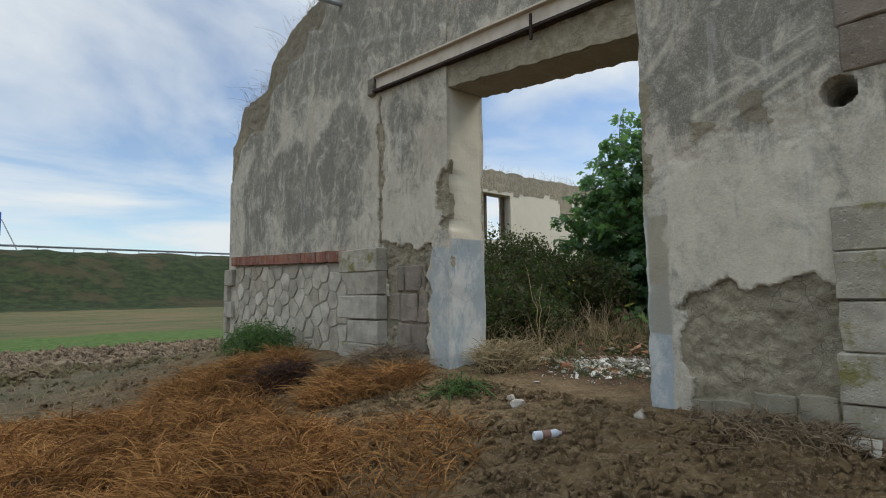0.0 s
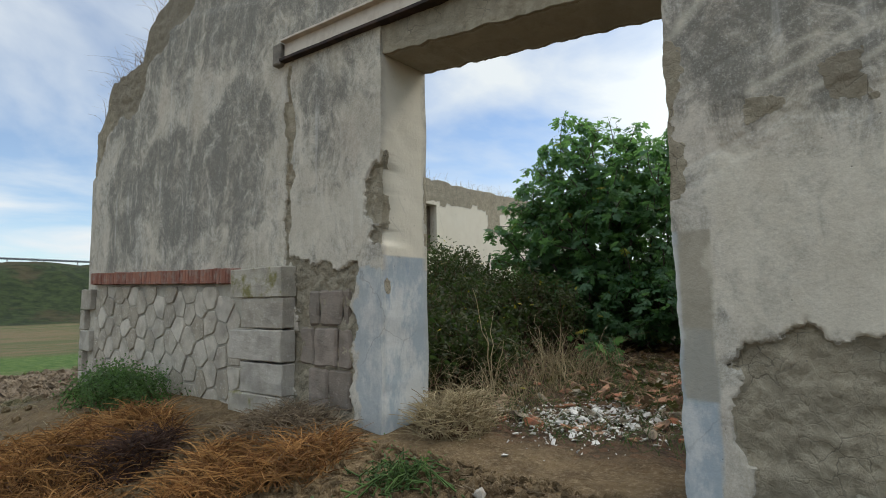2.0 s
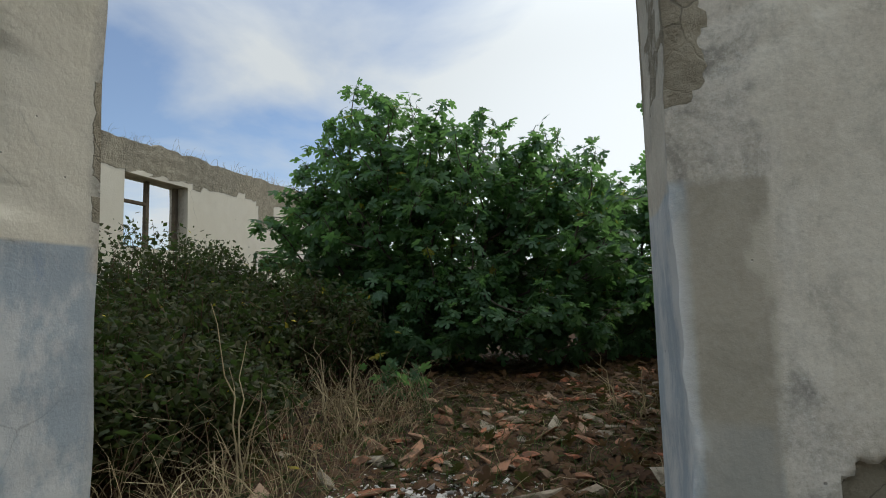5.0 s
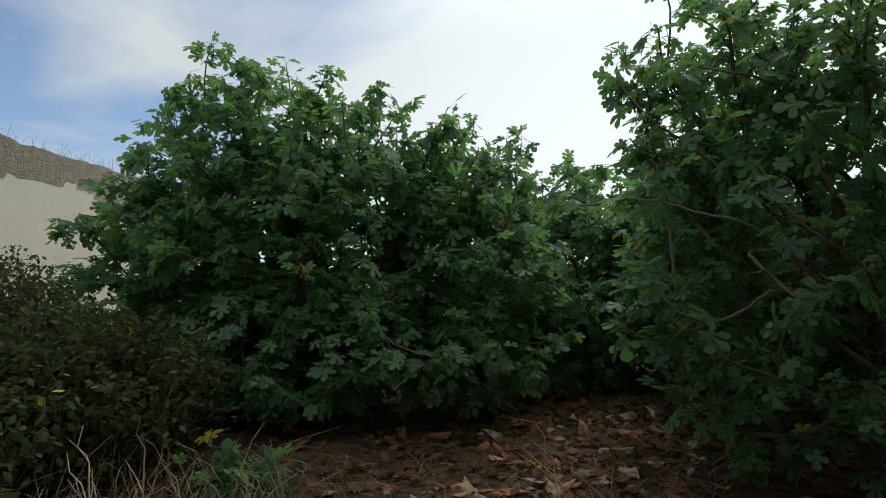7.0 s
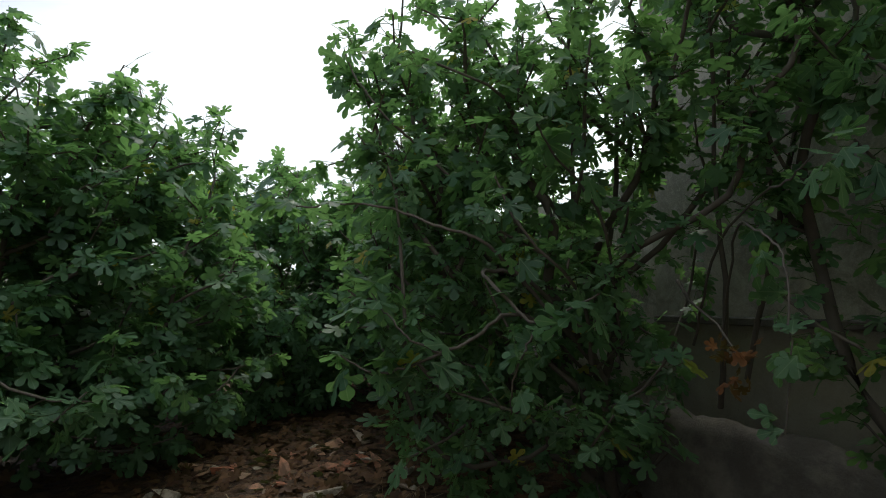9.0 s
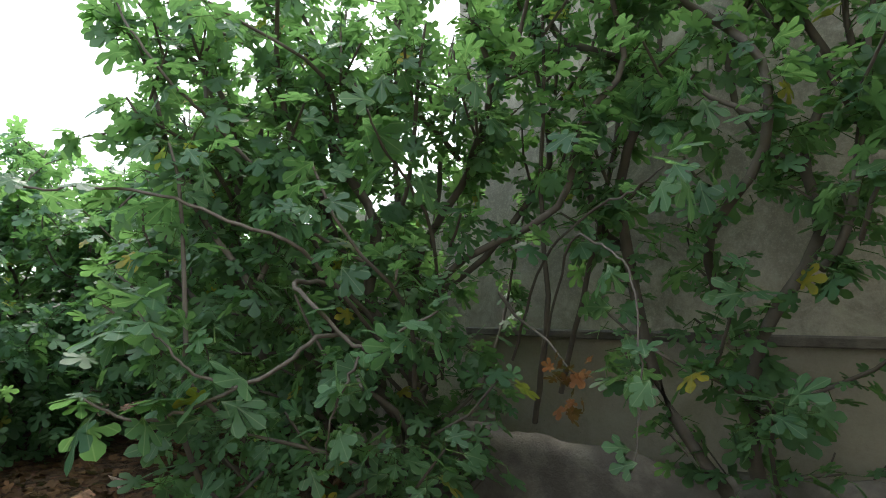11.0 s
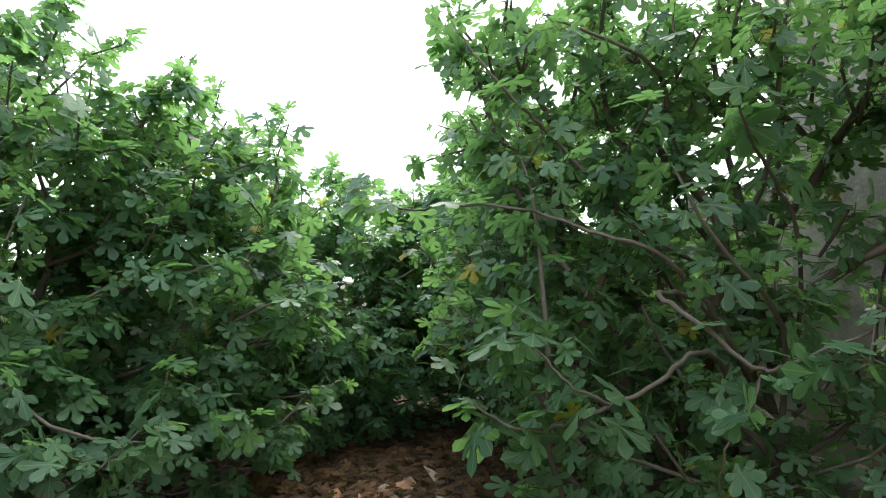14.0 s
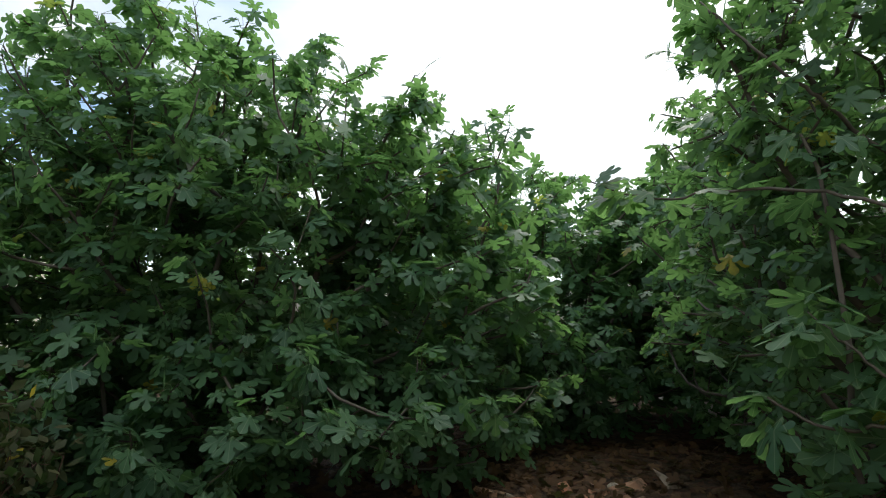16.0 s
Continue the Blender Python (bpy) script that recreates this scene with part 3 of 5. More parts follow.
right_panel = slab("wall_panel", us, vs,
                   lambda a, v: (a + (0.02 * fbm(a, v * 6, 0, 3) if a > DOOR_R - 0.001 else 0), v * top_right(a), WALL_X + relief_right(a, v * top_right(a))),
                   WALL_X + WALL_T, front_wall, "", attrs_right and (lambda a, d, z, s: attrs_right(a, d - WALL_X if s == 4 else d, z, s)))

TOPS_A = [4.30, 7.39, 8.12, 8.80, 8.98, 9.15, 10.12, 10.25, 10.45, 10.63]
TOPS_Z = [6.15, 6.05, 5.96, 5.66, 5.45, 5.10, 5.02, 4.80, 4.45, 4.36]


def top_left(a):
    return float(np.interp(a, TOPS_A, TOPS_Z)) + 0.05 * fbm(a, 0, 0, 5, 5)


def crest(a, z):
    """The band under the broken top where the plaster is gone."""
    if a < 7.2:
        return 0.0
    d = z - (top_left(a) - 0.42 - 0.25 * min(1.0, (a - 7.2))) + 0.22 * noise.fractal(Vector((a * 2.2, z * 2.2, 3)), 0.8, 2.0, 4)
    return min(1.0, max(0.0, 0.5 + d / 0.06))


def relief_left(a, z):
    r = 0.014 * noise.noise(Vector((a * 1.1, z * 1.1, 5)))
    b = max(inside(a, z, BARE_LEFT), crest(a, z))
    r += b * (0.034 + 0.026 * fbm(a, z, 1, 9, 6))
    # the string course ends here: the wall above stands back a little
    line = 4.52 + 0.225 * (a - 4.35)
    r += 0.022 * smooth01(line, line + 0.04, z)
    # shallow recess for the rubble panel and the blocks
    if 6.45 < a < 10.3 and z < 1.95 + 0.027 * (a - 6.7):
        r += 0.05
    return r


def attrs_left(a, d, z, side):
    if side == 3:
        broken = inside(d, z, [(-0.1, 0.10, 2.12, 2.95, 0.12), (-0.1, 0.05, 1.0, 2.1, 0.04)])
        return (broken, inside(d, z, [(-0.2, 0.8, 0.2, 2.10, 0.02)]), 0, float(z > 2.10))
    if side == 5:
        return (1, 0, 0, 0)
    wash = inside(a, z, [(4.3, 4.76, 0.2, 2.0, 0.10)])
    return (max(inside(a, z, BARE_LEFT), crest(a, z), 0.2 * inside(a, z, [(4.5, 5.6, 3.7, 4.1, 0.2)])), wash * 0.7, 0, 0.25 * inside(a, z, [(4.5, 5.7, 2.2, 2.7, 0.3)]))


us = lines(DOOR_L, 10.63, 0.014, 0.05, 4, 5.9)
vs = np.concatenate([np.linspace(0, 0.52, 215), np.linspace(0.53, 1, 64)])


def place_left(a, v):
    z = v * top_left(a)
    shift = 0.0
    if a < DOOR_L + 0.001:
        shift = 0.075 * inside(0.0, z, [(-0.2, 0.3, 2.16, 2.90, 0.06)], 0.10) + 0.012 * fbm(0, z, 0, 4)
    return a + shift, z, WALL_X + relief_left(a, z)


slab("wall_panel", us, vs, place_left, WALL_X + WALL_T, front_wall, "", lambda a, d, z, s: attrs_left(a, d - WALL_X if s == 3 else d, z, s))


# lintel over the doorway, with the open window above it
def low(a):
    return 3.63 + 0.085 * (a - 2.15) + 0.02 * fbm(a, 1, 0, 6, 4)


def sill(a):
    return (4.72 if a < 4.28 else 6.0) + 0.03 * fbm(a, 4, 0, 5)


us = np.unique(np.concatenate([lines(DOOR_R + 0.004, DOOR_L - 0.004, 0.03, 0.03, 0, 9)]))
slab("lintel", us, np.linspace(0, 1, 44),
     lambda a, v: (a, low(a) + v * (sill(a) - low(a)), WALL_X + 0.02 + 0.02 * fbm(a, v * 1.2, 2, 4, 5) * (1 if v < 0.35 else 0.3)),
     WALL_X + WALL_T - 0.004, front_wall, "weathered concrete lintel with a crumbling edge",
     lambda a, d, z, s: (0.0 if s == 6 else 1.0 if s == 5 else max(inside(a, z, [(2.0, 4.5, 3.2, 3.98 + 0.06 * (a - 2.15), 0.08)]), 0), 0, 1.0 if s == 6 else 0, 0))

# steel beam let into the wall above the doorway
def build_beam():
    beam = thing("steel_beam", (WALL_X, 2.2, 4.0), "peeling cream steel beam with a rusty flange above the doorway", "beam")

    def rail(z0, z1, proud0, proud1, nm, mat, a0=2.17, a1=5.80):
        bm = bmesh.new()
        n = 30
        loop = []
        for i in range(n + 1):
            a = a0 + (a1 - a0) * i / n
            lift = 0.035 * (a - 2.2) + 0.004 * noise.noise(Vector((a * 3, 0, 0)))
            loop.append([bm.verts.new((WALL_X + p, a, z + lift)) for p, z in ((-proud0, z0), (-proud1, z1), (0.05, z1), (0.05, z0))])
        for p, q in zip(loop[:-1], loop[1:]):
            for k in range(4):
                bm.faces.new((p[k], p[(k + 1) % 4], q[(k + 1) % 4], q[k]))
        bm.faces.new(loop[0])
        bm.faces.new(loop[-1][::-1])
        bmesh.ops.recalc_face_normals(bm, faces=bm.faces)
        return part(nm, bm, mat, beam)

    rail(4.02, 4.195, 0.012, 0.012, "web", BEAM_PAINT)
    rail(4.196, 4.215, 0.07, 0.07, "upper_flange", BEAM_PAINT)
    rail(3.99, 4.018, 0.075, 0.075, "lower_flange", RUST)
    part("end_plate", box_bm(WALL_X - 0.07, WALL_X + 0.05, 5.81, 5.93, 4.09, 4.32, 0.015, 0.02, 3), CONCRETE, beam)
    part("strut", box_bm(WALL_X - 0.10, WALL_X - 0.077, 3.16, 3.19, 3.90, 4.16, 0.004), RUST, beam)


build_beam()
pipe = bmesh.new()
bmesh.ops.create_cone(pipe, segments=14, radius1=0.035, radius2=0.035, depth=0.5, cap_ends=True)
bmesh.ops.transform(pipe, verts=pipe.verts, matrix=pose(4.05, 6.72, 5.70, 0, 84, 0))
part("pipe", pipe, GALVANISED, front_wall)


# dressed stone blocks
def block(parent, x0, x1, y0, y1, z0, z1, mat, seed, nm="block"):
    part(nm, box_bm(x0, x1, y0, y1, z0, z1, 0.010, 0.011, 4, seed), mat, parent)


pier = thing("pier", (4.05, 6.0, 0.5), "short pier of five grey dressed stone blocks", "pier", kind="structure")
for i, z in enumerate((2.06, 1.765, 1.455, 1.14, 0.84)):
    out = 0.02 if i in (0, 2, 4) else -0.02
    wide = 0.0 if i in (0, 2, 4) else 0.14
    block(pier, 4.07 - out * 0.4, 4.24, 5.62, 6.46 + out - wide, z - 0.292 if i < 4 else 0.35, z, TUFF_MOSS if i in (0, 4) else TUFF_GREY, i)
corner = thing("corner_quoins", (4.2, 10.6, 0.3), "stacked grey corner stones at the end of the wall", "quoin", kind="structure")
for i in range(6):
    z = 1.95 - 0.30 * i
    wide = 0.22 if i % 2 else 0.0
    block(corner, 4.13, 4.7, 10.32 + wide, 10.68, z - 0.292, z, TUFF_GREY, 20 + i)
pilaster = thing("stone_pilaster", (4.1, 0.3, 0.2), "pilaster of large mossy squared stone courses", "pilaster", kind="structure")
zs = [0.18, 0.49, 0.79, 1.10, 1.42, 1.725, 2.02]
for i in range(6):
    for a0, a1 in ((-0.45, 0.86), (-1.75, -0.46)):
        block(pilaster, 4.13 + 0.012 * (i % 2), 4.25, a0, a1 + 0.012 * (i % 3), zs[i], zs[i + 1] - 0.008, TUFF_MOSS, 40 + i)
for i, (z0, z1, a0, a1) in enumerate(((2.86, 3.16, 0.25, 0.78), (2.86, 3.16, -0.4, 0.24), (3.17, 3.50, 0.45, 0.80), (3.17, 3.50, -0.3, 0.44), (3.51, 3.84, 0.1, 0.8))):
    block(front_wall, 4.185, 4.25, a0, a1, z0, z1, TUFF_BROWN, 60 + i)
# brown tuff showing where the plaster has fallen by the doorway
for r, (z0, z1, cuts) in enumerate(((1.50, 1.83, (4.86, 4.965, 5.27, 5.42)), (1.13, 1.49, (4.85, 5.03, 5.36, 5.55)), (0.76, 1.12, (4.85, 5.16, 5.42)))):
    for k in range(len(cuts) - 1):
        bmw = box_bm(4.222 + 0.016 * rng.random(), 4.34, cuts[k] + 0.006, cuts[k + 1] - 0.006, z0 + 0.006 * rng.random(), z1 - 0.012 * rng.random(), 0.02, 0.0, 6)
        for v in bmw.verts:
            q = v.co * 5 + Vector((r * 7, k * 5, 0))
            v.co += noise.noise_vector(q) * 0.018 + noise.noise_vector(q * 4) * 0.006
        part("block", bmw, TUFF_BROWN, front_wall)
for k, (a0, a1) in enumerate(((0.90, 1.14), (1.14, 1.41), (1.41, 1.68), (1.68, 1.86))):
    block(front_wall, 4.226, 4.30, a0 + 0.008, a1 - 0.008, 0.35, 0.80 - 0.05 * k + 0.03 * (k % 2), TUFF_DARK, 120 + k)

# soldier course of bricks
band = thing("brick_band", (4.15, 8.3, 1.95), "soldier course of small red bricks above the rubble panel", "brick course", kind="structure")
brick_me = bpy.data.meshes.new("brick")
bm = box_bm(-0.05, 0.06, -0.029, 0.029, -0.08, 0.08, 0.006)
bm.to_mesh(brick_me)
bm.free()
brick_me.materials.append(BRICK)
nb = 58
for i in range(nb):
    a = 6.50 + (10.36 - 6.50) * (i + 0.5) / nb
    b = adopt(new("brick", brick_me), band)
    b.matrix_basis = pose(4.185 + 0.006 * rng.random(), a, 2.005 + 0.027 * (a - 6.7) + 0.004 * rng.normal(), rng.normal() * 1.2, 0, rng.normal() * 1.5)


# rubble panel: irregular stones in mortar, each cut from its neighbours
def clip(poly, p, q):
    """Keep the side of poly that is nearer to p than to q."""
    out = []
    m, d = (p + q) / 2, q - p
    for i in range(len(poly)):
        a, b = poly[i], poly[(i + 1) % len(poly)]
        fa, fb = (a - m).dot(d), (b - m).dot(d)
        if fa <= 0:
            out.append(a)
        if fa * fb < 0:
            out.append(a + (b - a) * (fa / (fa - fb)))
    return out


def build_rubble_panel():
    panel = thing("rubble_panel", (4.2, 8.4, 0.4), "panel of pale irregular stones in grey mortar", "masonry", kind="structure")
    part("mortar_bed", box_bm(4.217, 4.275, 6.40, 10.36, 0.2, 1.93, 0, 0.006, 6), MORTAR, panel)
    r = random.Random(5)
    seeds = []
    for i in range(18):
        for j in range(8):
            seeds.append(Vector((6.35 + 0.245 * i + r.uniform(-0.07, 0.07), (0.2 + 0.30 * j + (0.15 if i % 2 else 0) + r.uniform(-0.07, 0.07)))))
    for s in seeds:
        top = 1.90 + 0.027 * (s.x - 6.7)
        if not (6.46 < s.x < 10.34 and 0.3 < s.y < top):
            continue
        poly = [Vector((6.47, 0.1)), Vector((10.33, 0.1)), Vector((10.33, top)), Vector((6.47, top))]
        for q in seeds:
            if q is not s and (q - s).length < 0.8:
                poly = clip(poly, s, q)
                if len(poly) < 3:
                    break
        if len(poly) < 3:
            continue
        c = sum(poly, Vector((0, 0))) / len(poly)
        bm = bmesh.new()
        gap = r.uniform(0.87, 0.95)
        tilt = r.uniform(-0.008, 0.008)
        rings = []
        for shrink, x in ((1.0, 4.25), (1.0, 4.206), (0.94, 4.199 + tilt)):
            ring = []
            for i, p in enumerate(poly):
                w = c + (p - c) * gap * shrink
                prev, nxt = poly[i - 1], poly[(i + 1) % len(poly)]
                for f in (0.12, 0.0, -0.12):
                    e = p + (prev - p) * f if f > 0 else p + (nxt - p) * (-f)
                    if f == 0.0:
                        e = p + (c - p) * 0.045
                    w = c + (e - c) * gap * shrink
                    ring.append(bm.verts.new((x, w.x, w.y)))
            rings.append(ring)
        for p, q in zip(rings[:-1], rings[1:]):
            for k in range(len(p)):
                bm.faces.new((p[k], p[(k + 1) % len(p)], q[(k + 1) % len(p)], q[k]))
        bm.faces.new(rings[-1])
        bmesh.ops.recalc_face_normals(bm, faces=bm.faces)
        part("stone", bm, RUBBLE_STONE, panel)


build_rubble_panel()


# inner walls: the end wall with its window, the manger wall, a far wall
def plain_wall(name, along_x, at, a0, a1, topf, thick, label, holes=(), step=0.09, white=None):
    """A straight ruined wall: along x when along_x, its inner face at 'at'; thick goes outwards (its sign counts)."""
    w = thing(name, (a0, at, 0) if along_x else (at, a0, 0), label, "wall", kind="structure")
    cutsx = sorted({a0, a1, *[h for q in holes for h in q[:2]]})
    for p, q in zip(cutsx[:-1], cutsx[1:]):
        hole = [h for h in holes if h[0] <= p and h[1] >= q]
        spans = [(lambda a: 0.0, topf)] if not hole else [(lambda a: 0.0, lambda a, h=hole[0]: h[2]), (lambda a, h=hole[0]: h[3], topf)]
        for lo, hi in spans:
            us = np.linspace(p, q, max(3, int((q - p) / step)))
            vs = np.linspace(0, 1, 40)
            ob = slab("wall_panel", us, vs,
                      lambda a, v: (a, lo(a) + v * (hi(a) - lo(a)), 0.02 * noise.noise(Vector((a, v * 4, at)))),
                      abs(thick), w, "", lambda a, d, z, s: white(a, z) if white and s == 0 else (1.0 if s == 5 else 0.1, 0, 0.6 if s == 6 else 0, 0), 4)
            turn = Matrix(((0, 1, 0, 0), (1 if thick > 0 else -1, 0, 0, at), (0, 0, 1, 0), (0, 0, 0, 1))) if along_x else Matrix(((1 if thick > 0 else -1, 0, 0, at), (0, 1, 0, 0), (0, 0, 1, 0), (0, 0, 0, 1)))
            ob.data.transform(turn)
            if turn.determinant() < 0:
                ob.data.flip_normals()
    return w


def white_patch(a, z):
    top = 4.45 + 0.02 * (a - 12)
    bare = inside(a, z, [(0, 40, top - 0.18, 9, 0.12), (14.45, 15.1, 3.7, 9, 0.08)])
    return (bare, 0, 0, 1.0 - bare)


plain_wall("wall_north", True, 10.15, 4.80, 20.0, lambda a: 4.83 + 0.025 * (a - 12) + 0.06 * fbm(a, 3, 0, 2.5), 0.45,
           "low ruined end wall with white plaster and an empty window", [(10.5, 12.05, 2.9, 4.2)], 0.09, white_patch)
# The darker tone, fullest below the ledge, paints in dirt and canopy and trough shade.
plain_wall("wall_south", True, -1.15, 4.80, 9.0, lambda a: 5.3 - 0.05 * (a - 6) + 0.08 * fbm(a, 8, 0, 2.0), -0.5,
           "grey plastered stable wall behind the manger", (), 0.09, lambda a, z: (0.15, 0, max(0.55, inside(a, z, [(4, 9, 0, 1.98, 0.02)])), 0))
plain_wall("wall_south_low", True, -1.15, 9.0, 20.0, lambda a: 3.3 - 0.06 * (a - 9) + 0.1 * fbm(a, 8, 0, 2.0), -0.5, "broken low continuation of the stable wall")
plain_wall("wall_east", False, 20.0, -1.65, 10.6, lambda a: 3.0 + 0.1 * fbm(a, 2, 0, 2.0), 0.45, "low far wall behind the fig trees", (), 0.2)


def build_manger():
    manger = thing("manger", (7, -0.6, 0.6), "broken masonry manger with a rounded crumbling lip along the wall", "manger")
    n, m = 110, 18
    verts, faces = [], []
    for i in range(n + 1):
        x = 4.9 + 4.2 * i / n
        top = 1.42 + 0.05 * fbm(x, 2, 0, 1.5) - 0.06 * max(0, 1 - abs(x - 7.0) / 0.5)
        for j in range(m + 1):
            t = j / m
            if t < 0.4:
                y, z = -0.42, 0.3 + (top - 0.42) * t / 0.4
            elif t < 0.75:
                g = (t - 0.4) / 0.35 * math.pi
                y, z = -0.53 + 0.11 * math.cos(g), top - 0.12 + 0.12 * math.sin(g)
            else:
                y, z = -0.64, (top - 0.12) * (1 - (t - 0.75) / 0.25) + 1.0 * (t - 0.75) / 0.25
            y += 0.09 * max(-1.7, min(0.6, x - 7.8)) + 0.03 * fbm(x, z, 1, 4)
            z += 0.015 * fbm(x, y, 5, 7)
            verts.append((x, y, z))
    for i in range(n):
        for j in range(m):
            p = i * (m + 1) + j
            faces.append((p, p + 1, p + m + 2, p + m + 1))
    adopt(new("lip", mesh_of("lip", verts, faces, CONCRETE, True)), manger)
    part("trough_floor", box_bm(4.9, 9.1, -1.14, -0.60, 0.5, 1.08, 0.01, 0.03, 5), CONCRETE, manger)
    part("ledge", box_bm(4.9, 9.0, -1.16, -1.09, 1.97, 2.03, 0.01, 0.012, 6), CONCRETE, manger)


build_manger()


# ---- plants ----
def fig_outline(kind):
    """The outline of a fig leaf about 1 long, its stalk at the origin and its tip at +y."""
    lobes = {0: ((-108, 0.52), (-54, 0.86), (0, 1.0), (54, 0.86), (108, 0.52)),
             1: ((-100, 0.48), (-48, 0.92), (0, 1.02), (48, 0.92), (100, 0.48)),
             2: ((-62, 0.74), (0, 1.0), (62, 0.74)),
             3: ((-104, 0.56), (-50, 0.78), (0, 0.95), (50, 0.78), (104, 0.56))}[kind]
    deep = (0.42, 0.38, 0.50, 0.58)[kind]
    wide = (1.06, 0.96, 1.25, 1.15)[kind]
    pts = [(0.0, 0.0)]
    cx, cy = 0.0, 0.30
    for i, (ang, r) in enumerate(lobes):
        a = radians(ang)
        r = r * 0.68
        # each lobe is narrow at its neck, broad and blunt at its end
        for off, f in ((-15, 0.55), (-19, 0.78), (-12, 0.93), (1, 1.05), (13, 0.92), (19, 0.77), (15, 0.55)):
            b = a + radians(off * wide)
            pts.append((cx + math.sin(b) * r * f, cy + math.cos(b) * r * f))
        if i < len(lobes) - 1:
            b = radians((ang + lobes[i + 1][0]) / 2)
            pts.append((cx + math.sin(b) * deep * 0.62, cy + math.cos(b) * deep * 0.62))
    return pts


def leaf_mesh_data(kind, curl):
    pts = fig_outline(kind)
    V = [(0.0, 0.33, 0.04)]
    for x, y in pts:
        V.append((x, y, -curl * (x * x * 0.9 + (y - 0.3) ** 2 * 0.6) + 0.10 * abs(x)))
    F = [(0, 1 + i, 1 + (i + 1) % len(pts)) for i in range(len(pts))]
    return np.array(V), F


LEAVES = [leaf_mesh_data(k, c) for k, c in ((0, 0.25), (1, 0.45), (2, 0.35), (3, 0.15), (0, 0.6), (1, 0.2))]
SIMPLE = (np.array([(0, 0, 0), (0.28, 0.45, -0.05), (0, 1.0, -0.12), (-0.28, 0.45, -0.05), (0, 0.5, 0.04)]), [(0, 1, 4), (1, 2, 4), (2, 3, 4), (3, 0, 4)])


def leaf_frames(centres, sizes, outward, tilt=0.6, seed=1):
    """Rotation matrices for leaves that face up and outward, tips drooping outward."""
    g = np.random.default_rng(seed)
    n = len(centres)
    nrm = np.array([0, 0, 1.0]) * 0.72 + outward * 0.55 + g.normal(size=(n, 3)) * tilt * 0.6
    nrm /= np.linalg.norm(nrm, axis=1)[:, None]
    tip = outward * 0.8 + g.normal(size=(n, 3)) * 0.75 + np.array([0, 0, -0.35])
    tip -= nrm * (tip * nrm).sum(1)[:, None]
    tip /= np.linalg.norm(tip, axis=1)[:, None] + 1e-9
    side = np.cross(tip, nrm)
    return np.stack([side, tip, nrm], 2)


def join_leaves(centres, sizes, rot, kinds, shapes):
    verts, faces, base = [], [], 0
    for c, s, r, k in zip(centres, sizes, rot, kinds):
        V, F = shapes[k]
        verts.append(V * s @ r.T + c)
        faces.extend([tuple(i + base for i in f) for f in F])
        base += len(V)
    return np.concatenate(verts), faces


def tubes(lines_, sides=5):
    """Tapered tubes along polylines: a list of (points, radii)."""
    verts, faces = [], []
    for pts, rad in lines_:
        pts = np.asarray(pts, float)
        d = np.gradient(pts, axis=0)
        d /= np.linalg.norm(d, axis=1)[:, None] + 1e-9
        ref = np.array([0.31, 0.17, 0.94]) if abs(d[0, 2]) < 0.9 else np.array([1.0, 0, 0])
        base = len(verts)
        for p, t, r in zip(pts, d, rad):
            a = np.cross(t, ref)
            a /= np.linalg.norm(a) + 1e-9
            b = np.cross(t, a)
            for k in range(sides):
                w = 2 * math.pi * k / sides
                verts.append(p + r * (math.cos(w) * a + math.sin(w) * b))
        for i in range(len(pts) - 1):
            for k in range(sides):
                q = base + i * sides
                faces.append((q + k, q + (k + 1) % sides, q + sides + (k + 1) % sides, q + sides + k))
    return np.array(verts), faces


def grow(base, blobs, n_tips, seed, clear=None, shell=0.62, floor_z=1.0):
    """A branching skeleton: tips inside ellipsoids, each joined to the nearest older branch on its way to the stem."""
    g = np.random.default_rng(seed)
    tips = []
    vol = np.array([b[3] * b[4] * b[5] for b in blobs])
    while len(tips) < n_tips:
        b = blobs[g.choice(len(blobs), p=vol / vol.sum())]
        d = g.normal(size=3)
        d /= np.linalg.norm(d)
        r = 1 - shell * g.random() ** 1.3
        bump = 0.97 + 0.09 * noise.noise(Vector(d * 2.3) + Vector((seed, 0, 0))) + 0.09 * noise.noise(Vector(d * 6) + Vector((0, seed, 0)))
        p = np.array(b[:3]) + d * r * bump * np.array(b[3:6])
        if p[2] < floor_z or (clear is not None and not clear(p)):
            continue
        tips.append(p)
    tips = np.array(sorted(tips, key=lambda p: np.linalg.norm(p - base)))
    P, parent, n = np.zeros((n_tips * 30 + 50, 3)), [-1], 1
    P[0] = base

    def add(q, up):
        nonlocal n
        P[n] = q
        parent.append(up)
        n += 1
        return n - 1

    for s in range(6):
        w = 2 * math.pi * s / 6 + g.random()
        tgt = np.array(base) + np.array([0.5 * math.cos(w), 0.5 * math.sin(w), 0.55])
        add(tgt, add((np.array(base) + tgt) / 2, 0))
    ends = []
    for t in tips:
        far = np.linalg.norm(P[:n] - base, axis=1)
        dist = np.linalg.norm(P[:n] - t, axis=1) + 1.35 * np.maximum(0, far - np.linalg.norm(t - base) + 0.1) + 0.12 * far
        k = int(dist.argmin())
        a = P[k].copy()
        L = np.linalg.norm(t - a)
        m = max(1, int(L / 0.22))
        for i in range(1, m + 1):
            f = i / m
            k = add(a + (t - a) * f + np.array([0, 0, -0.10 * L * math.sin(math.pi * f)]) + g.normal(size=3) * 0.035 * (i < m), k)
        ends.append(k)
    return P[:n].copy(), parent, ends


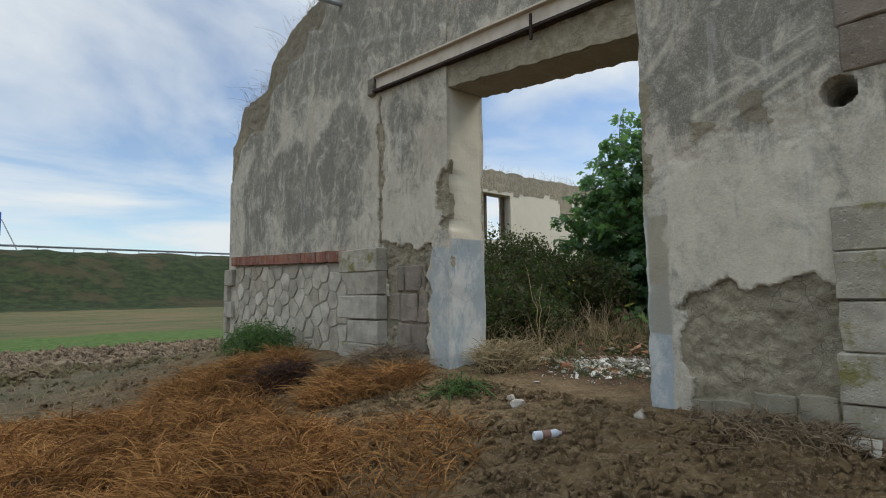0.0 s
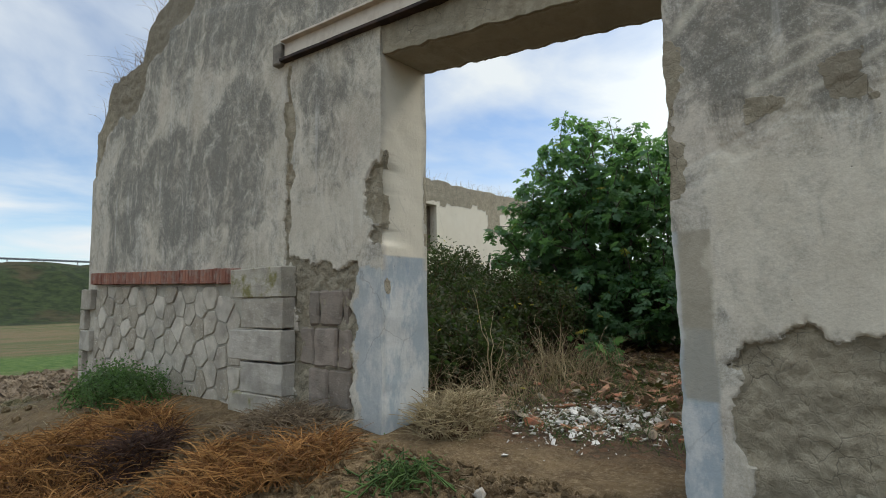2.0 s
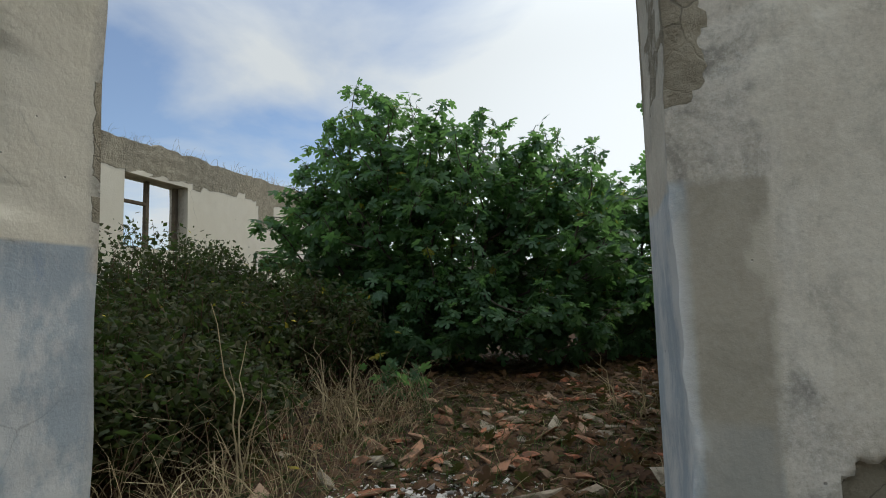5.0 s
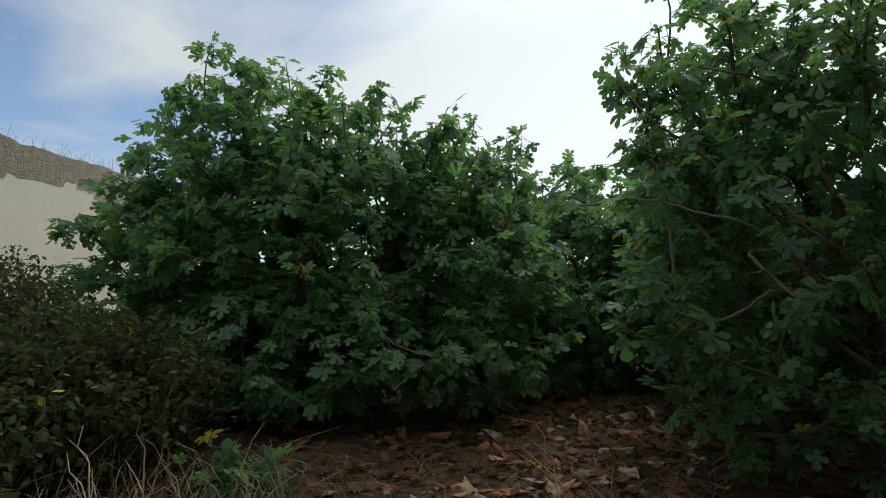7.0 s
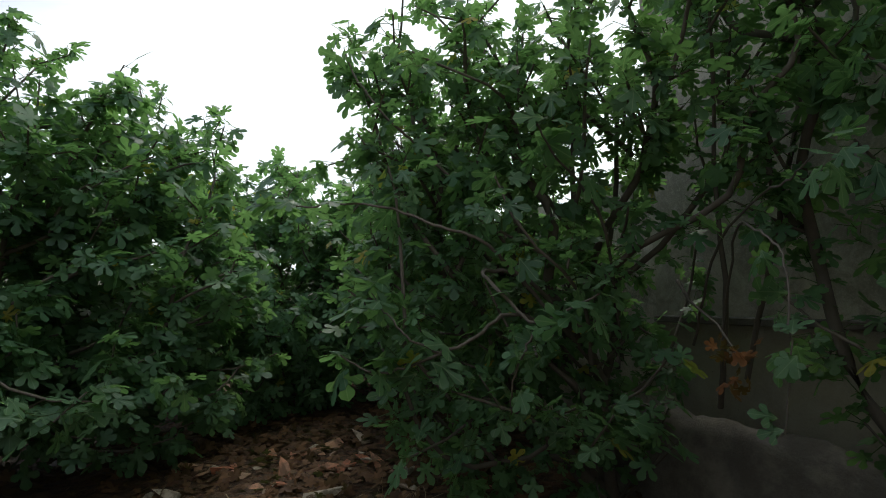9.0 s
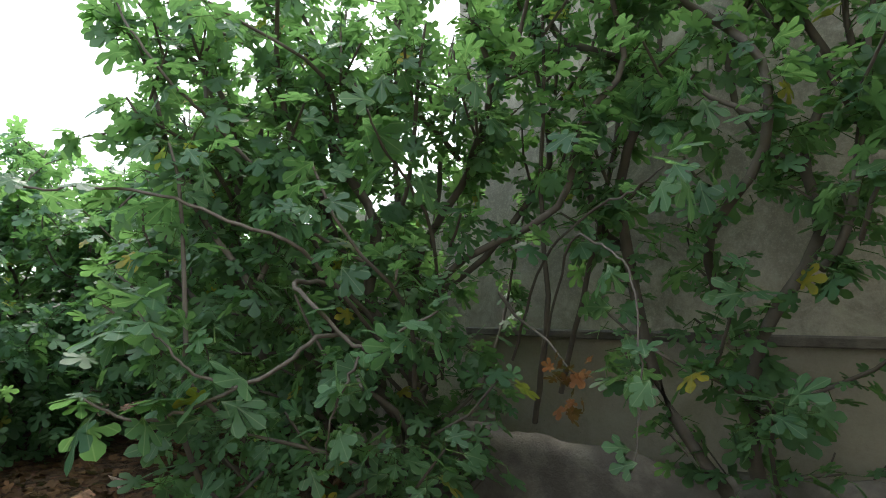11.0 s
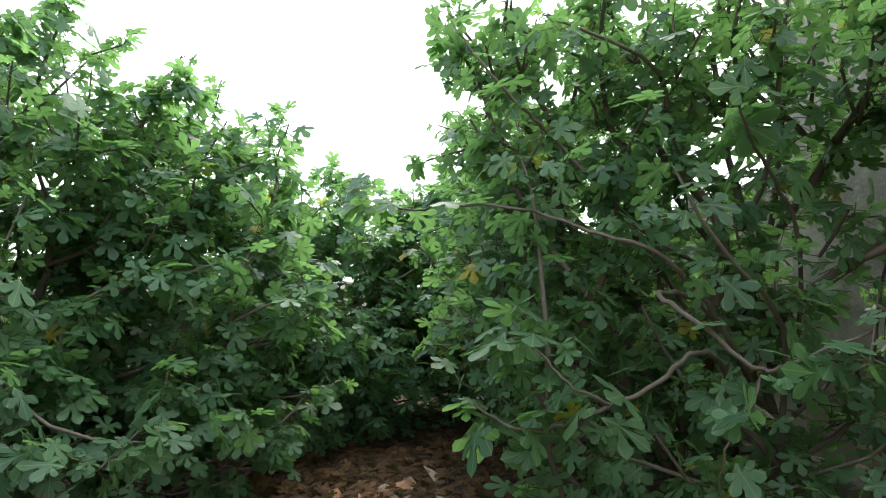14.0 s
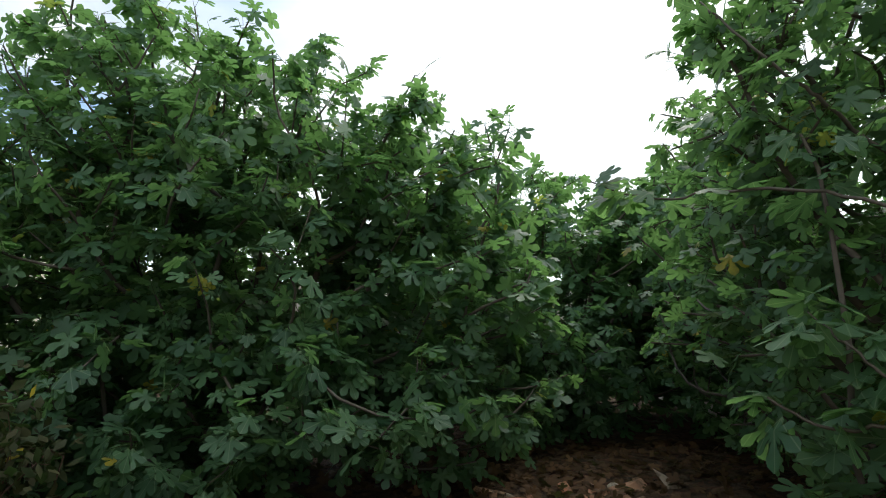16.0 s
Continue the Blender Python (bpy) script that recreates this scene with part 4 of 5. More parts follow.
def fig_tree(base, blobs, n_tips, seed, label, near=None, clear=None, per_tip=9, floor_z=0.95, size=0.17, keep=lambda p: True):
    tree = thing("fig_tree", base, label, "tree", "fig trees in the ruin")
    nodes, parent, ends = grow(np.array(base, float) + np.array([0, 0, 0.05]), blobs, n_tips, seed, clear, floor_z=floor_z)
    count = np.zeros(len(nodes))
    for e in ends:
        count[e] += 1
    for i in range(len(nodes) - 1, 0, -1):
        count[parent[i]] += count[i]
    rad = 0.0058 * np.maximum(count, 0.6) ** 0.36
    # chains from each fork to the next
    kids = {}
    for i, p in enumerate(parent):
        kids.setdefault(p, []).append(i)
    limbs, twigs = [], []
    stack = list(kids.get(0, []))
    while stack:
        s = stack.pop()
        chain = [parent[s], s]
        while True:
            ks = kids.get(chain[-1], [])
            if not ks:
                break
            ks = sorted(ks, key=lambda q: -count[q])
            stack.extend(ks[1:])
            chain.append(ks[0])
        r = rad[chain].copy()
        r[0] = min(r[0], r[1] * 1.25)
        bent = nodes[chain].copy()
        for _ in range(3):
            bent[1:-1] = (bent[:-2] + 2 * bent[1:-1] + bent[2:]) / 4
        (limbs if r[1] > 0.013 else twigs).append((bent, r))
    trunk_l = limbs[:6]
    v, f = tubes(trunk_l, 9)
    adopt(new("trunk", mesh_of("trunk", v, f, BARK, True)), tree)
    for one in limbs[6:]:
        v, f = tubes([one], 7)
        adopt(new("limb", mesh_of("limb", v, f, BARK, True)), tree)
    v, f = tubes(twigs, 5)
    adopt(new("twig_mass", mesh_of("twig_mass", v, f, BARK, True)), tree)["kind"] = "stuff"
    # leaves round each shoot's end
    g = np.random.default_rng(seed + 50)
    C, S, O, stalks = [], [], [], []
    mid = np.mean(np.array([b[:3] for b in blobs]), axis=0)
    for e in ends:
        tip, back = nodes[e], nodes[parent[e]]
        d = tip - back
        d /= np.linalg.norm(d) + 1e-9
        for i in range(per_tip):
            s = size * g.uniform(0.55, 1.35)
            root = tip - d * g.random() * 0.24 if i else tip
            o = g.normal(size=3) + 0.7 * d + 0.4 * (tip - mid) / np.linalg.norm(tip - mid)
            o[2] *= 0.6
            o /= np.linalg.norm(o)
            c = root + o * s * 0.55
            if not keep(c + o * s * 0.5):
                continue
            C.append(c)
            S.append(s)
            O.append(o)
            stalks.append((np.array([root, c + o * s * 0.1]), np.array([0.0028, 0.0018])))
    C, S, O = np.array(C), np.array(S), np.array(O)
    R = leaf_frames(C, S, O, 0.75, seed)
    K = g.integers(0, len(LEAVES), len(C))
    single = np.zeros(len(C), bool)
    if near is not None:
        score = near(C)
        single[np.argsort(score)[:280]] = True
    rest = ~single
    v, f = join_leaves(C[rest], S[rest], R[rest], K[rest], LEAVES)
    crown = adopt(new("crown", mesh_of("crown", v, f, FIG_LEAF, True)), tree)
    crown["kind"] = "stuff"
    v, f = tubes(stalks, 3)
    adopt(new("stalk_mass", mesh_of("stalk_mass", v, f, GREEN_GRASS)), tree)["kind"] = "stuff"
    for i in np.nonzero(single)[0]:
        lf = adopt(new("leaf", LEAF_MESHES[K[i]]), crown)
        m = Matrix([[*(R[i][r] * S[i]), C[i][r]] for r in range(3)] + [[0, 0, 0, 1]])
        lf.matrix_basis = m
    return tree


LEAF_MESHES = [mesh_of("leaf", V, F, FIG_LEAF_ONE, True) for V, F in LEAVES]


def path_clear(p):
    """Keeps the way walked free of leaves."""
    for ax, ay, bx, by in ((4.2, 2.6, 6.3, 2.5), (6.3, 2.4, 6.3, 3.1)):
        dx, dy = bx - ax, by - ay
        t = min(1, max(0, ((p[0] - ax) * dx + (p[1] - ay) * dy) / (dx * dx + dy * dy)))
        if math.hypot(p[0] - ax - t * dx, p[1] - ay - t * dy) < 1.15:
            return False
    return not (-1.3 > p[1]) and p[0] > 5.2


fig_tree((11.4, 4.9, 0.75), [(11.5, 5.75, 3.15, 1.75, 1.35, 2.35), (11.4, 4.3, 2.9, 1.7, 1.5, 2.05), (11.6, 2.95, 2.4, 1.75, 1.2, 2.1), (11.3, 6.7, 2.5, 1.5, 1.0, 1.6), (10.7, 4.3, 1.65, 1.3, 2.6, 0.85)], 2350, 3,
         "tall dense green fig tree growing in the ruin", size=0.155, near=lambda C: C[:, 0] + 0.2 * abs(C[:, 1] - 3.5), floor_z=0.98, clear=path_clear, keep=path_clear)
fig_b = fig_tree((8.4, -0.05, 0.75), [(8.7, 0.5, 2.75, 1.3, 1.35, 1.6), (8.85, 0.85, 3.55, 0.85, 1.0, 1.1), (7.7, 0.1, 3.6, 1.05, 0.8, 1.2), (9.9, 0.2, 2.8, 1.4, 1.3, 1.8), (8.2, 0.75, 1.75, 0.95, 1.0, 0.8), (11.2, -0.1, 2.4, 1.2, 1.0, 1.75)], 1300, 11,
         "spreading fig tree with grey limbs against the stable wall", size=0.118, near=lambda C: np.hypot(C[:, 0] - 6.6, C[:, 1] - 1.8), clear=path_clear, keep=path_clear, per_tip=8)
fig_tree((6.6, -0.75, 0.9), [(6.7, -0.35, 2.9, 1.0, 0.6, 1.7), (7.0, -0.4, 4.2, 1.6, 0.75, 0.8)], 260, 23,
         "slender young fig shoots beside the manger", near=lambda C: -C[:, 1], clear=path_clear, keep=path_clear, per_tip=7, size=0.125)
fig_tree((13.8, 1.2, 0.8), [(14.2, 1.2, 2.5, 1.6, 2.3, 2.05), (13.2, -0.6, 2.6, 1.7, 1.4, 1.9), (12.7, 1.5, 1.6, 1.1, 1.1, 0.9)], 1400, 31,
         "fig tree closing the far end of the ruin", clear=path_clear, keep=path_clear, floor_z=0.85)


def strands(n, place_, length, lift, mat, name, parent, seed, width=0.004, seg=4, kind="stuff"):
    """Thin bent blades or stalks, as three-sided tubes."""
    g = np.random.default_rng(seed)
    out = []
    for _ in range(n):
        x, y, z0 = place_(g)
        L = length * g.uniform(0.5, 1.4)
        w = g.random() * 2 * math.pi
        up = lift * g.uniform(0.4, 1.5)
        t = np.linspace(0, 1, seg)
        bend = g.normal() * 1.1
        px = x + L * t * (math.cos(w) - bend * t * math.sin(w)) * (1 - 0.5 * min(1, up))
        py = y + L * t * (math.sin(w) + bend * t * math.cos(w)) * (1 - 0.5 * min(1, up))
        pz = z0 + L * up * (t - 0.45 * t * t)
        out.append((np.column_stack([px, py, pz]), width * g.uniform(0.6, 1.4) * np.linspace(1, 0.4, seg)))
    v, f = tubes(out, 3)
    ob = adopt(new(name, mesh_of(name, v, f, mat)), parent)
    if kind:
        ob["kind"] = kind
    return ob


def mound(x, y, rx, ry, h, gap=0.0):
    def at(px, py):
        q = 1 - ((px - x) / rx) ** 2 - ((py - y) / ry) ** 2
        return h * math.sqrt(max(0.0, q)) * max(0.05, 0.8 + 1.0 * noise.fractal(Vector((px * 2.8, py * 2.8, h)), 0.8, 2.0, 4))
    return at


def straw_heap(x, y, rx, ry, h, n, mat, seed, label, core_mat=None, long=0.21):
    heap = thing("straw_heap", (x, y, float(ground_z(x, y))), label, "straw heap", "straw heaps by the wall")
    top = mound(x, y, rx, ry, h)
    m = 26
    verts, faces = [], []
    for i in range(m + 1):
        for j in range(m + 1):
            px, py = x + rx * (2 * i / m - 1), y + ry * (2 * j / m - 1)
            verts.append((px, py, float(ground_z(px, py)) - 0.05 + top(px, py) * 0.9))
    for i in range(m):
        for j in range(m):
            p = i * (m + 1) + j
            faces.append((p, p + m + 1, p + m + 2, p + 1))
    adopt(new("matted_core", mesh_of("matted_core", verts, faces, core_mat or SHADED_STRAW, True)), heap)

    def put(g):
        while True:
            a, b = g.uniform(-1, 1), g.uniform(-1, 1)
            if a * a + b * b < 1:
                break
        px, py = x + a * rx * 1.08, y + b * ry * 1.08
        return px, py, float(ground_z(px, py)) + top(px, py) * g.uniform(0.85, 1.1) + 0.01

    strands(int(n * 1.7), put, long, 0.8, mat, "straw", heap, seed, 0.0046, 5)
    return heap


straw_heap(1.0, 5.6, 1.5, 1.5, 0.22, 7000, STRAW, 1, "loose heap of rust-brown straw on the bare soil")
straw_heap(1.5, 4.2, 1.0, 0.9, 0.16, 3600, STRAW, 2, "flattened spread of brown straw near the doorway")
straw_heap(2.6, 6.6, 0.9, 0.8, 0.30, 2600, STRAW, 3, "raised heap of rust-brown straw beside the wall")
straw_heap(2.95, 6.0, 0.32, 0.24, 0.24, 600, DARK_STRAW, 4, "dark charred clump of straw on the heap", DARK_STRAW)
straw_heap(3.75, 5.1, 0.35, 0.5, 0.12, 700, STRAW_GREY, 5, "tangle of grey dry stalks at the pier's foot", None, 0.2)
straw_heap(3.5, 4.6, 0.35, 0.3, 0.06, 450, STRAW, 6, "small tuft of brown straw by the doorway")
straw_heap(4.0, 1.2, 0.22, 0.55, 0.07, 420, STRAW_GREY, 7, "dark dry stalks under the plaster patch", None, 0.10)
straw_heap(2.3, 3.3, 0.8, 0.7, 0.04, 700, STRAW, 12, "thin scatter of brown straw on the soil", GROUND)
straw_heap(-0.3, 6.8, 1.3, 1.3, 0.14, 3000, STRAW, 13, "wide low heap of brown straw in the open")
straw_heap(3.1, 4.95, 0.4, 0.35, 0.12, 700, STRAW, 14, "upright tuft of brown straw before the wall")
straw_heap(4.75, 4.15, 0.35, 0.28, 0.18, 650, DRY_GRASS, 8, "dry pale grass clump at the door jamb")


def bush(name, x, y, rx, ry, h, n, mat, seed, label, category, leaf=0.06, stems=60, stem_mat=None, shapes=None):
    b = thing(name, (x, y, float(ground_z(x, y))), label, category)
    g = np.random.default_rng(seed)
    z0 = float(ground_z(x, y))
    arch = []
    C = []
    for _ in range(stems):
        w = g.random() * 2 * math.pi
        r = math.sqrt(g.random())
        e = np.array([x + rx * r * math.cos(w), y + ry * r * math.sin(w), z0 + h * math.sqrt(max(0.05, 1 - r * r * 0.8)) * g.uniform(0.6, 1.05)])
        s = np.array([x + rx * 0.75 * r * math.cos(w) + g.normal() * 0.2, y + ry * 0.75 * r * math.sin(w) + g.normal() * 0.2, z0])
        t = np.linspace(0, 1, 7)[:, None]
        pts = s * (1 - t) + e * t + np.sin(t * math.pi) * np.array([[0, 0, 0.3 * h]]) * g.uniform(0.2, 1) + g.normal(size=(7, 3)) * 0.04
        arch.append((pts, np.linspace(0.007, 0.002, 7)))
        for _k in range(n // stems):
            f = g.random() ** 0.7
            i = min(5, int(f * 6))
            C.append(pts[i] + (pts[i + 1] - pts[i]) * (f * 6 - i) + g.normal(size=3) * 0.07)
    v, f = tubes(arch, 4)
    adopt(new("stem_tangle", mesh_of("stem_tangle", v, f, stem_mat or BARK, True)), b)["kind"] = "stuff"
    C = np.array(C)
    C[:, 2] = np.maximum(C[:, 2], z0 + 0.02)
    O = g.normal(size=C.shape)
    O /= np.linalg.norm(O, axis=1)[:, None]
    S = leaf * g.uniform(0.5, 1.4, len(C))
    v, f = join_leaves(C, S, leaf_frames(C, S, O, 1.0, seed), g.integers(0, len(shapes or [SIMPLE]), len(C)), shapes or [SIMPLE])
    adopt(new("foliage", mesh_of("foliage", v, f, mat, True)), b)["kind"] = "stuff"
    return b


for i, (x, y, rx, ry, h) in enumerate(((6.4, 5.6, 1.1, 1.0, 0.80), (7.6, 6.6, 1.5, 1.5, 1.35), (9.0, 8.2, 1.8, 1.4, 2.1), (7.2, 8.4, 1.6, 1.3, 1.9), (8.7, 5.9, 1.1, 1.1, 1.35), (10.6, 8.6, 1.4, 1.2, 2.1))):
    bush("bramble", x, y, rx, ry, h, 12000, BRAMBLE_LEAF, 60 + i, "tangled bramble thicket with brown-green leaves", "bush", 0.075, 260, BRAMBLE_STEM)
bush("shrub", 3.7, 8.1, 0.38, 0.70, 0.38, 5200, SHRUB_LEAF, 80, "low feathery green shrub at the wall's foot", "bush", 0.035, 130, GREEN_GRASS)
bush("weed", 3.65, 3.75, 0.08, 0.10, 0.12, 350, SHRUB_LEAF, 81, "small green weed on the bare soil", "plant", 0.03, 50, GREEN_GRASS)
bush("fig_seedling", 8.35, 4.35, 0.30, 0.28, 0.40, 60, FIG_LEAF, 82, "low green sapling in the rubble", "plant", 0.15, 10, GREEN_GRASS, LEAVES)

dry = thing("dry_grass", (6.2, 4.8, 0.7), "dry straw-coloured grass and thin stalks in the doorway", "grass", kind="stuff")
strands(800, lambda g: ((lambda x, y: (x, y, float(ground_z(x, y))))(g.uniform(5.0, 8.4), g.uniform(3.9, 5.6))), 0.40, 1.4, DRY_GRASS, "blades", dry, 91, 0.0028)
strands(1100, lambda g: ((lambda x, y: (x, y, float(ground_z(x, y))))(g.uniform(5.2, 9.4), g.uniform(1.0, 4.6))), 0.16, 0.8, DRY_GRASS, "blades", dry, 92, 0.0025)
strands(3200, lambda g: ((lambda x, y: (x, y, float(ground_z(x, y))))(g.uniform(5.0, 8.6), g.uniform(1.2, 4.8))), 0.10, 1.3, GREEN_GRASS, "green_blades", dry, 93, 0.003)
strands(1500, lambda g: ((lambda x, y: (x, y, float(ground_z(x, y))))(g.uniform(-6, 3.6), g.uniform(8.0, 12.5))), 0.14, 0.9, DRY_GRASS, "stubble", dry, 98, 0.004)
strands(900, lambda g: ((lambda x, y: (x, y, float(ground_z(x, y))))(g.uniform(0.8, 4.1), g.uniform(0.3, 5.0))), 0.18, 0.25, STRAW_GREY, "loose_straws", dry, 94, 0.0025)
wallgrass = thing("wall_top_grass", (4.5, 8.5, 5.2), "thin dry grass growing on the broken wall top", "grass", kind="stuff")
strands(420, lambda g: ((lambda a: (4.25 + 0.5 * g.random(), a, top_left(a) - 0.03))(g.choice([g.uniform(8.7, 10.6), g.uniform(7.2, 10.6)]))), 0.35, 1.2, STRAW_GREY, "blades", wallgrass, 95, 0.003, 5)
strands(200, lambda g: ((lambda a: (a, 10.2 + 0.3 * g.random(), 4.80 + 0.025 * (a - 12)))(g.uniform(9.5, 17))), 0.22, 1.6, STRAW_GREY, "blades", wallgrass, 96, 0.003, 5)

# tall pale dead stalks
for i, (x, y, h, lean) in enumerate(((5.8, 4.45, 1.2, 0.25), (7.0, 4.35, 0.62, -0.25), (7.05, 4.25, 0.6, 0.3), (7.7, 4.6, 0.8, -0.35), (7.4, 4.7, 0.75, 0.4), (8.3, 2.2, 0.6, 0.1), (8.0, 2.0, 0.5, -0.3))):
    st = thing("dead_stalk", (x, y, float(ground_z(x, y))), "bare bleached dead plant stalk", "plant", "dead stalks")
    g = np.random.default_rng(200 + i)
    tt = np.linspace(0, 1, 9)
    ln = []
    for k in range(3):
        w = g.uniform(-0.35, 0.35)
        pts = np.column_stack([x + lean * 0.5 * tt * (1 + k * 0.3), y + (lean + w) * tt ** 1.5 * h * 0.7, float(ground_z(x, y)) - 0.02 + h * tt * (1 - 0.22 * k)])
        pts[1:] += g.normal(size=(8, 3)) * 0.012
        ln.append((pts, np.linspace(0.008, 0.0025, 9)))
        side = pts[4] + np.array([[0, 0, 0], [0.03, w * 0.3, 0.07], [0.04, w * 0.7, 0.17]])
        ln.append((side, np.array([0.004, 0.003, 0.002])))
    v, f = tubes(ln, 5)
    adopt(new("stalk", mesh_of("stalk", v, f, DRY_GRASS, True)), st)


# ---- rubble on the floor ----
def shard(seed, sx_, sy_, sz_, blunt=False):
    r = random.Random(seed)
    bm = bmesh.new()
    for _ in range(16 if blunt else 11):
        p = Vector((r.uniform(-0.5, 0.5), r.uniform(-0.5, 0.5), r.uniform(-0.5, 0.5)))
        if blunt:
            p = p.normalized() * r.uniform(0.40, 0.52)
        bm.verts.new((p.x * sx_, p.y * sy_, p.z * sz_))
    bmesh.ops.convex_hull(bm, input=bm.verts)
    for v in [v for v in bm.verts if not v.link_faces]:
        bm.verts.remove(v)
    me = bpy.data.meshes.new("shard")
    bm.to_mesh(me)
    bm.free()
    return me


rubble = thing("rubble", (6.5, 3.0, 0.65), "scattered broken red tiles and bricks on the ground", "rubble")
shards = [shard(i, 0.20 + 0.1 * (i % 3), 0.13, 0.05 + 0.02 * (i % 2)) for i in range(10)]
for s in shards:
    s.materials.append(RUBBLE)
for i in range(260):
    if i < 150:
        x, y = rng.uniform(5.2, 8.8), rng.normal(3.2, 0.7)
    else:
        x, y = rng.uniform(7.6, 11.0), rng.normal(1.9, 0.6)
    b = adopt(new("fragment", shards[i % 10]), rubble)
    s = rng.uniform(0.45, 1.15)
    b.matrix_basis = pose(x, y, float(ground_z(x, y)) + 0.022, rng.normal() * 14, rng.normal() * 14, rng.uniform(0, 360)) @ Matrix.Scale(s, 4)
crumbs = thing("plaster_rubble", (5.7, 3.3, 0.6), "heap of white crumbled plaster and small stones", "rubble")
crumb_v, crumb_f = [], []
flakes = [shard(140 + i, 1.5, 1.0, 0.4) for i in range(4)]
cm = [shard(100 + i, 1.2, 0.9, 0.65, True) for i in range(4)]
for i in range(1000):
    m = flakes[i % 4]
    x, y = rng.normal(5.75, 0.42), rng.normal(3.35, 0.33)
    s = 0.013 * (1 + 4.0 * rng.random() ** 4)
    r = Euler((rng.normal() * 0.4, rng.normal() * 0.4, rng.uniform(0, 6))).to_matrix()
    base = len(crumb_v)
    z = float(ground_z(x, y)) + 0.012 + 0.05 * math.exp(-((x - 5.85) ** 2 + (y - 3.25) ** 2) / 0.2)
    crumb_v.extend([tuple(r @ v.co * s + Vector((x, y, z))) for v in m.vertices])
    crumb_f.extend([tuple(k + base for k in p.vertices) for p in m.polygons])
adopt(new("crumbs", mesh_of("crumbs", crumb_v, crumb_f, WHITE_RUBBLE)), crumbs)["kind"] = "stuff"

clods = thing("soil_clods", (3, 2.5, 0.3), "lumps of dry clay and small stones on the ground", "soil", kind="stuff")
cv, cf = [], []
for i in range(12800):
    m = cm[i % 4]
    if i < 7200:
        x, y = (rng.uniform(1.0, 4.1) if i < 1500 else rng.uniform(2.4, 4.1)), rng.uniform(-0.5, 6.0)
        s = 0.018 * (1 + 5.5 * rng.random() ** 4)
    else:
        x, y = rng.uniform(-8, 8), (rng.uniform(7.5, 18.5) if i < 9200 else rng.uniform(12.2, 18.0))
        s = (0.10 if y > 12 else 0.05) * (1 + 2 * rng.random() ** 3)
    r = Euler(rng.uniform(0, 6, 3)).to_matrix()
    base = len(cv)
    z = float(ground_z(x, y)) + s * 0.1
    cv.extend([tuple(r @ v.co * s + Vector((x, y, z))) for v in m.vertices])
    cf.extend([tuple(k + base for k in p.vertices) for p in m.polygons])
adopt(new("clods", mesh_of("clods", cv, cf, GROUND)), clods)["kind"] = "stuff"

# fallen leaves
litter = thing("leaf_litter", (9, 1.8, 0.8), "brown fallen fig leaves covering the ground", "leaves", kind="stuff")
n = 4200
C = np.column_stack([rng.uniform(6.0, 12.5, n), rng.normal(1.9, 1.5, n), np.zeros(n)])
C[:, 2] = ground_z(C[:, 0], C[:, 1]) + rng.uniform(0.01, 0.05, n)
O = np.column_stack([rng.normal(size=n), rng.normal(size=n), np.zeros(n)])
O /= np.linalg.norm(O, axis=1)[:, None]
R = leaf_frames(C, np.ones(n), O * 0.3, 0.5, 77)
v, f = join_leaves(C, rng.uniform(0.06, 0.14, n), R, rng.integers(0, 6, n), LEAVES)
adopt(new("fallen_leaf_layer", mesh_of("fallen_leaf_layer", v, f, DRY_LEAF)), litter)["kind"] = "stuff"

# stones by the doorway and a crushed bottle
for i, (x, y, s) in enumerate(((3.62, 3.0, 0.16), (3.75, 3.2, 0.11), (4.0, 0.75, 0.20), (3.95, 0.55, 0.16), (3.85, 2.05, 0.13), (4.0, 5.5, 0.13))):
    me = shard(300 + i, 1.2, 0.9, 0.7, True)
    me.materials.append(WHITE_RUBBLE if i in (0, 3) else TUFF_GREY)
    st = tagged(new("stone", me), "small pale broken stone on the soil", "stone", "loose stones")
    st.matrix_world = pose(x, y, float(ground_z(x, y)) + s * 0.18, 0, 0, 50 * i) @ Matrix.Scale(s, 4)


def build_bottle():
    x, y = 3.22, 2.42
    b = thing("plastic_bottle", (x, y, float(ground_z(x, y))), "crushed clear plastic bottle with a white and red label", "bottle")
    m = pose(x, y, float(ground_z(x, y)) + 0.035, 0, 90, -20)
    prof = [(-0.11, 0.0), (-0.11, 0.028), (-0.10, 0.032), (-0.03, 0.03), (0.03, 0.027), (0.07, 0.030), (0.10, 0.014), (0.125, 0.012), (0.125, 0.0)]

    def turned(rows, nm, mat):
        bm = bmesh.new()
        rings = [[bm.verts.new(m @ Vector((r * math.cos(k * math.pi / 7), r * math.sin(k * math.pi / 7) * 0.75, z))) for k in range(14)] for z, r in rows]
        for p, q in zip(rings[:-1], rings[1:]):
            for k in range(14):
                bm.faces.new((p[k], p[(k + 1) % 14], q[(k + 1) % 14], q[k]))
        part(nm, bm, mat, b)

    turned([(z, max(r, 0.001)) for z, r in prof], "body", LABEL_WHITE)
    turned([(-0.05, 0.0325), (0.02, 0.0305)], "label_band", BRICK)
    turned([(0.115, 0.0145), (0.135, 0.0145), (0.135, 0.001)], "cap", BRICK)


build_bottle()

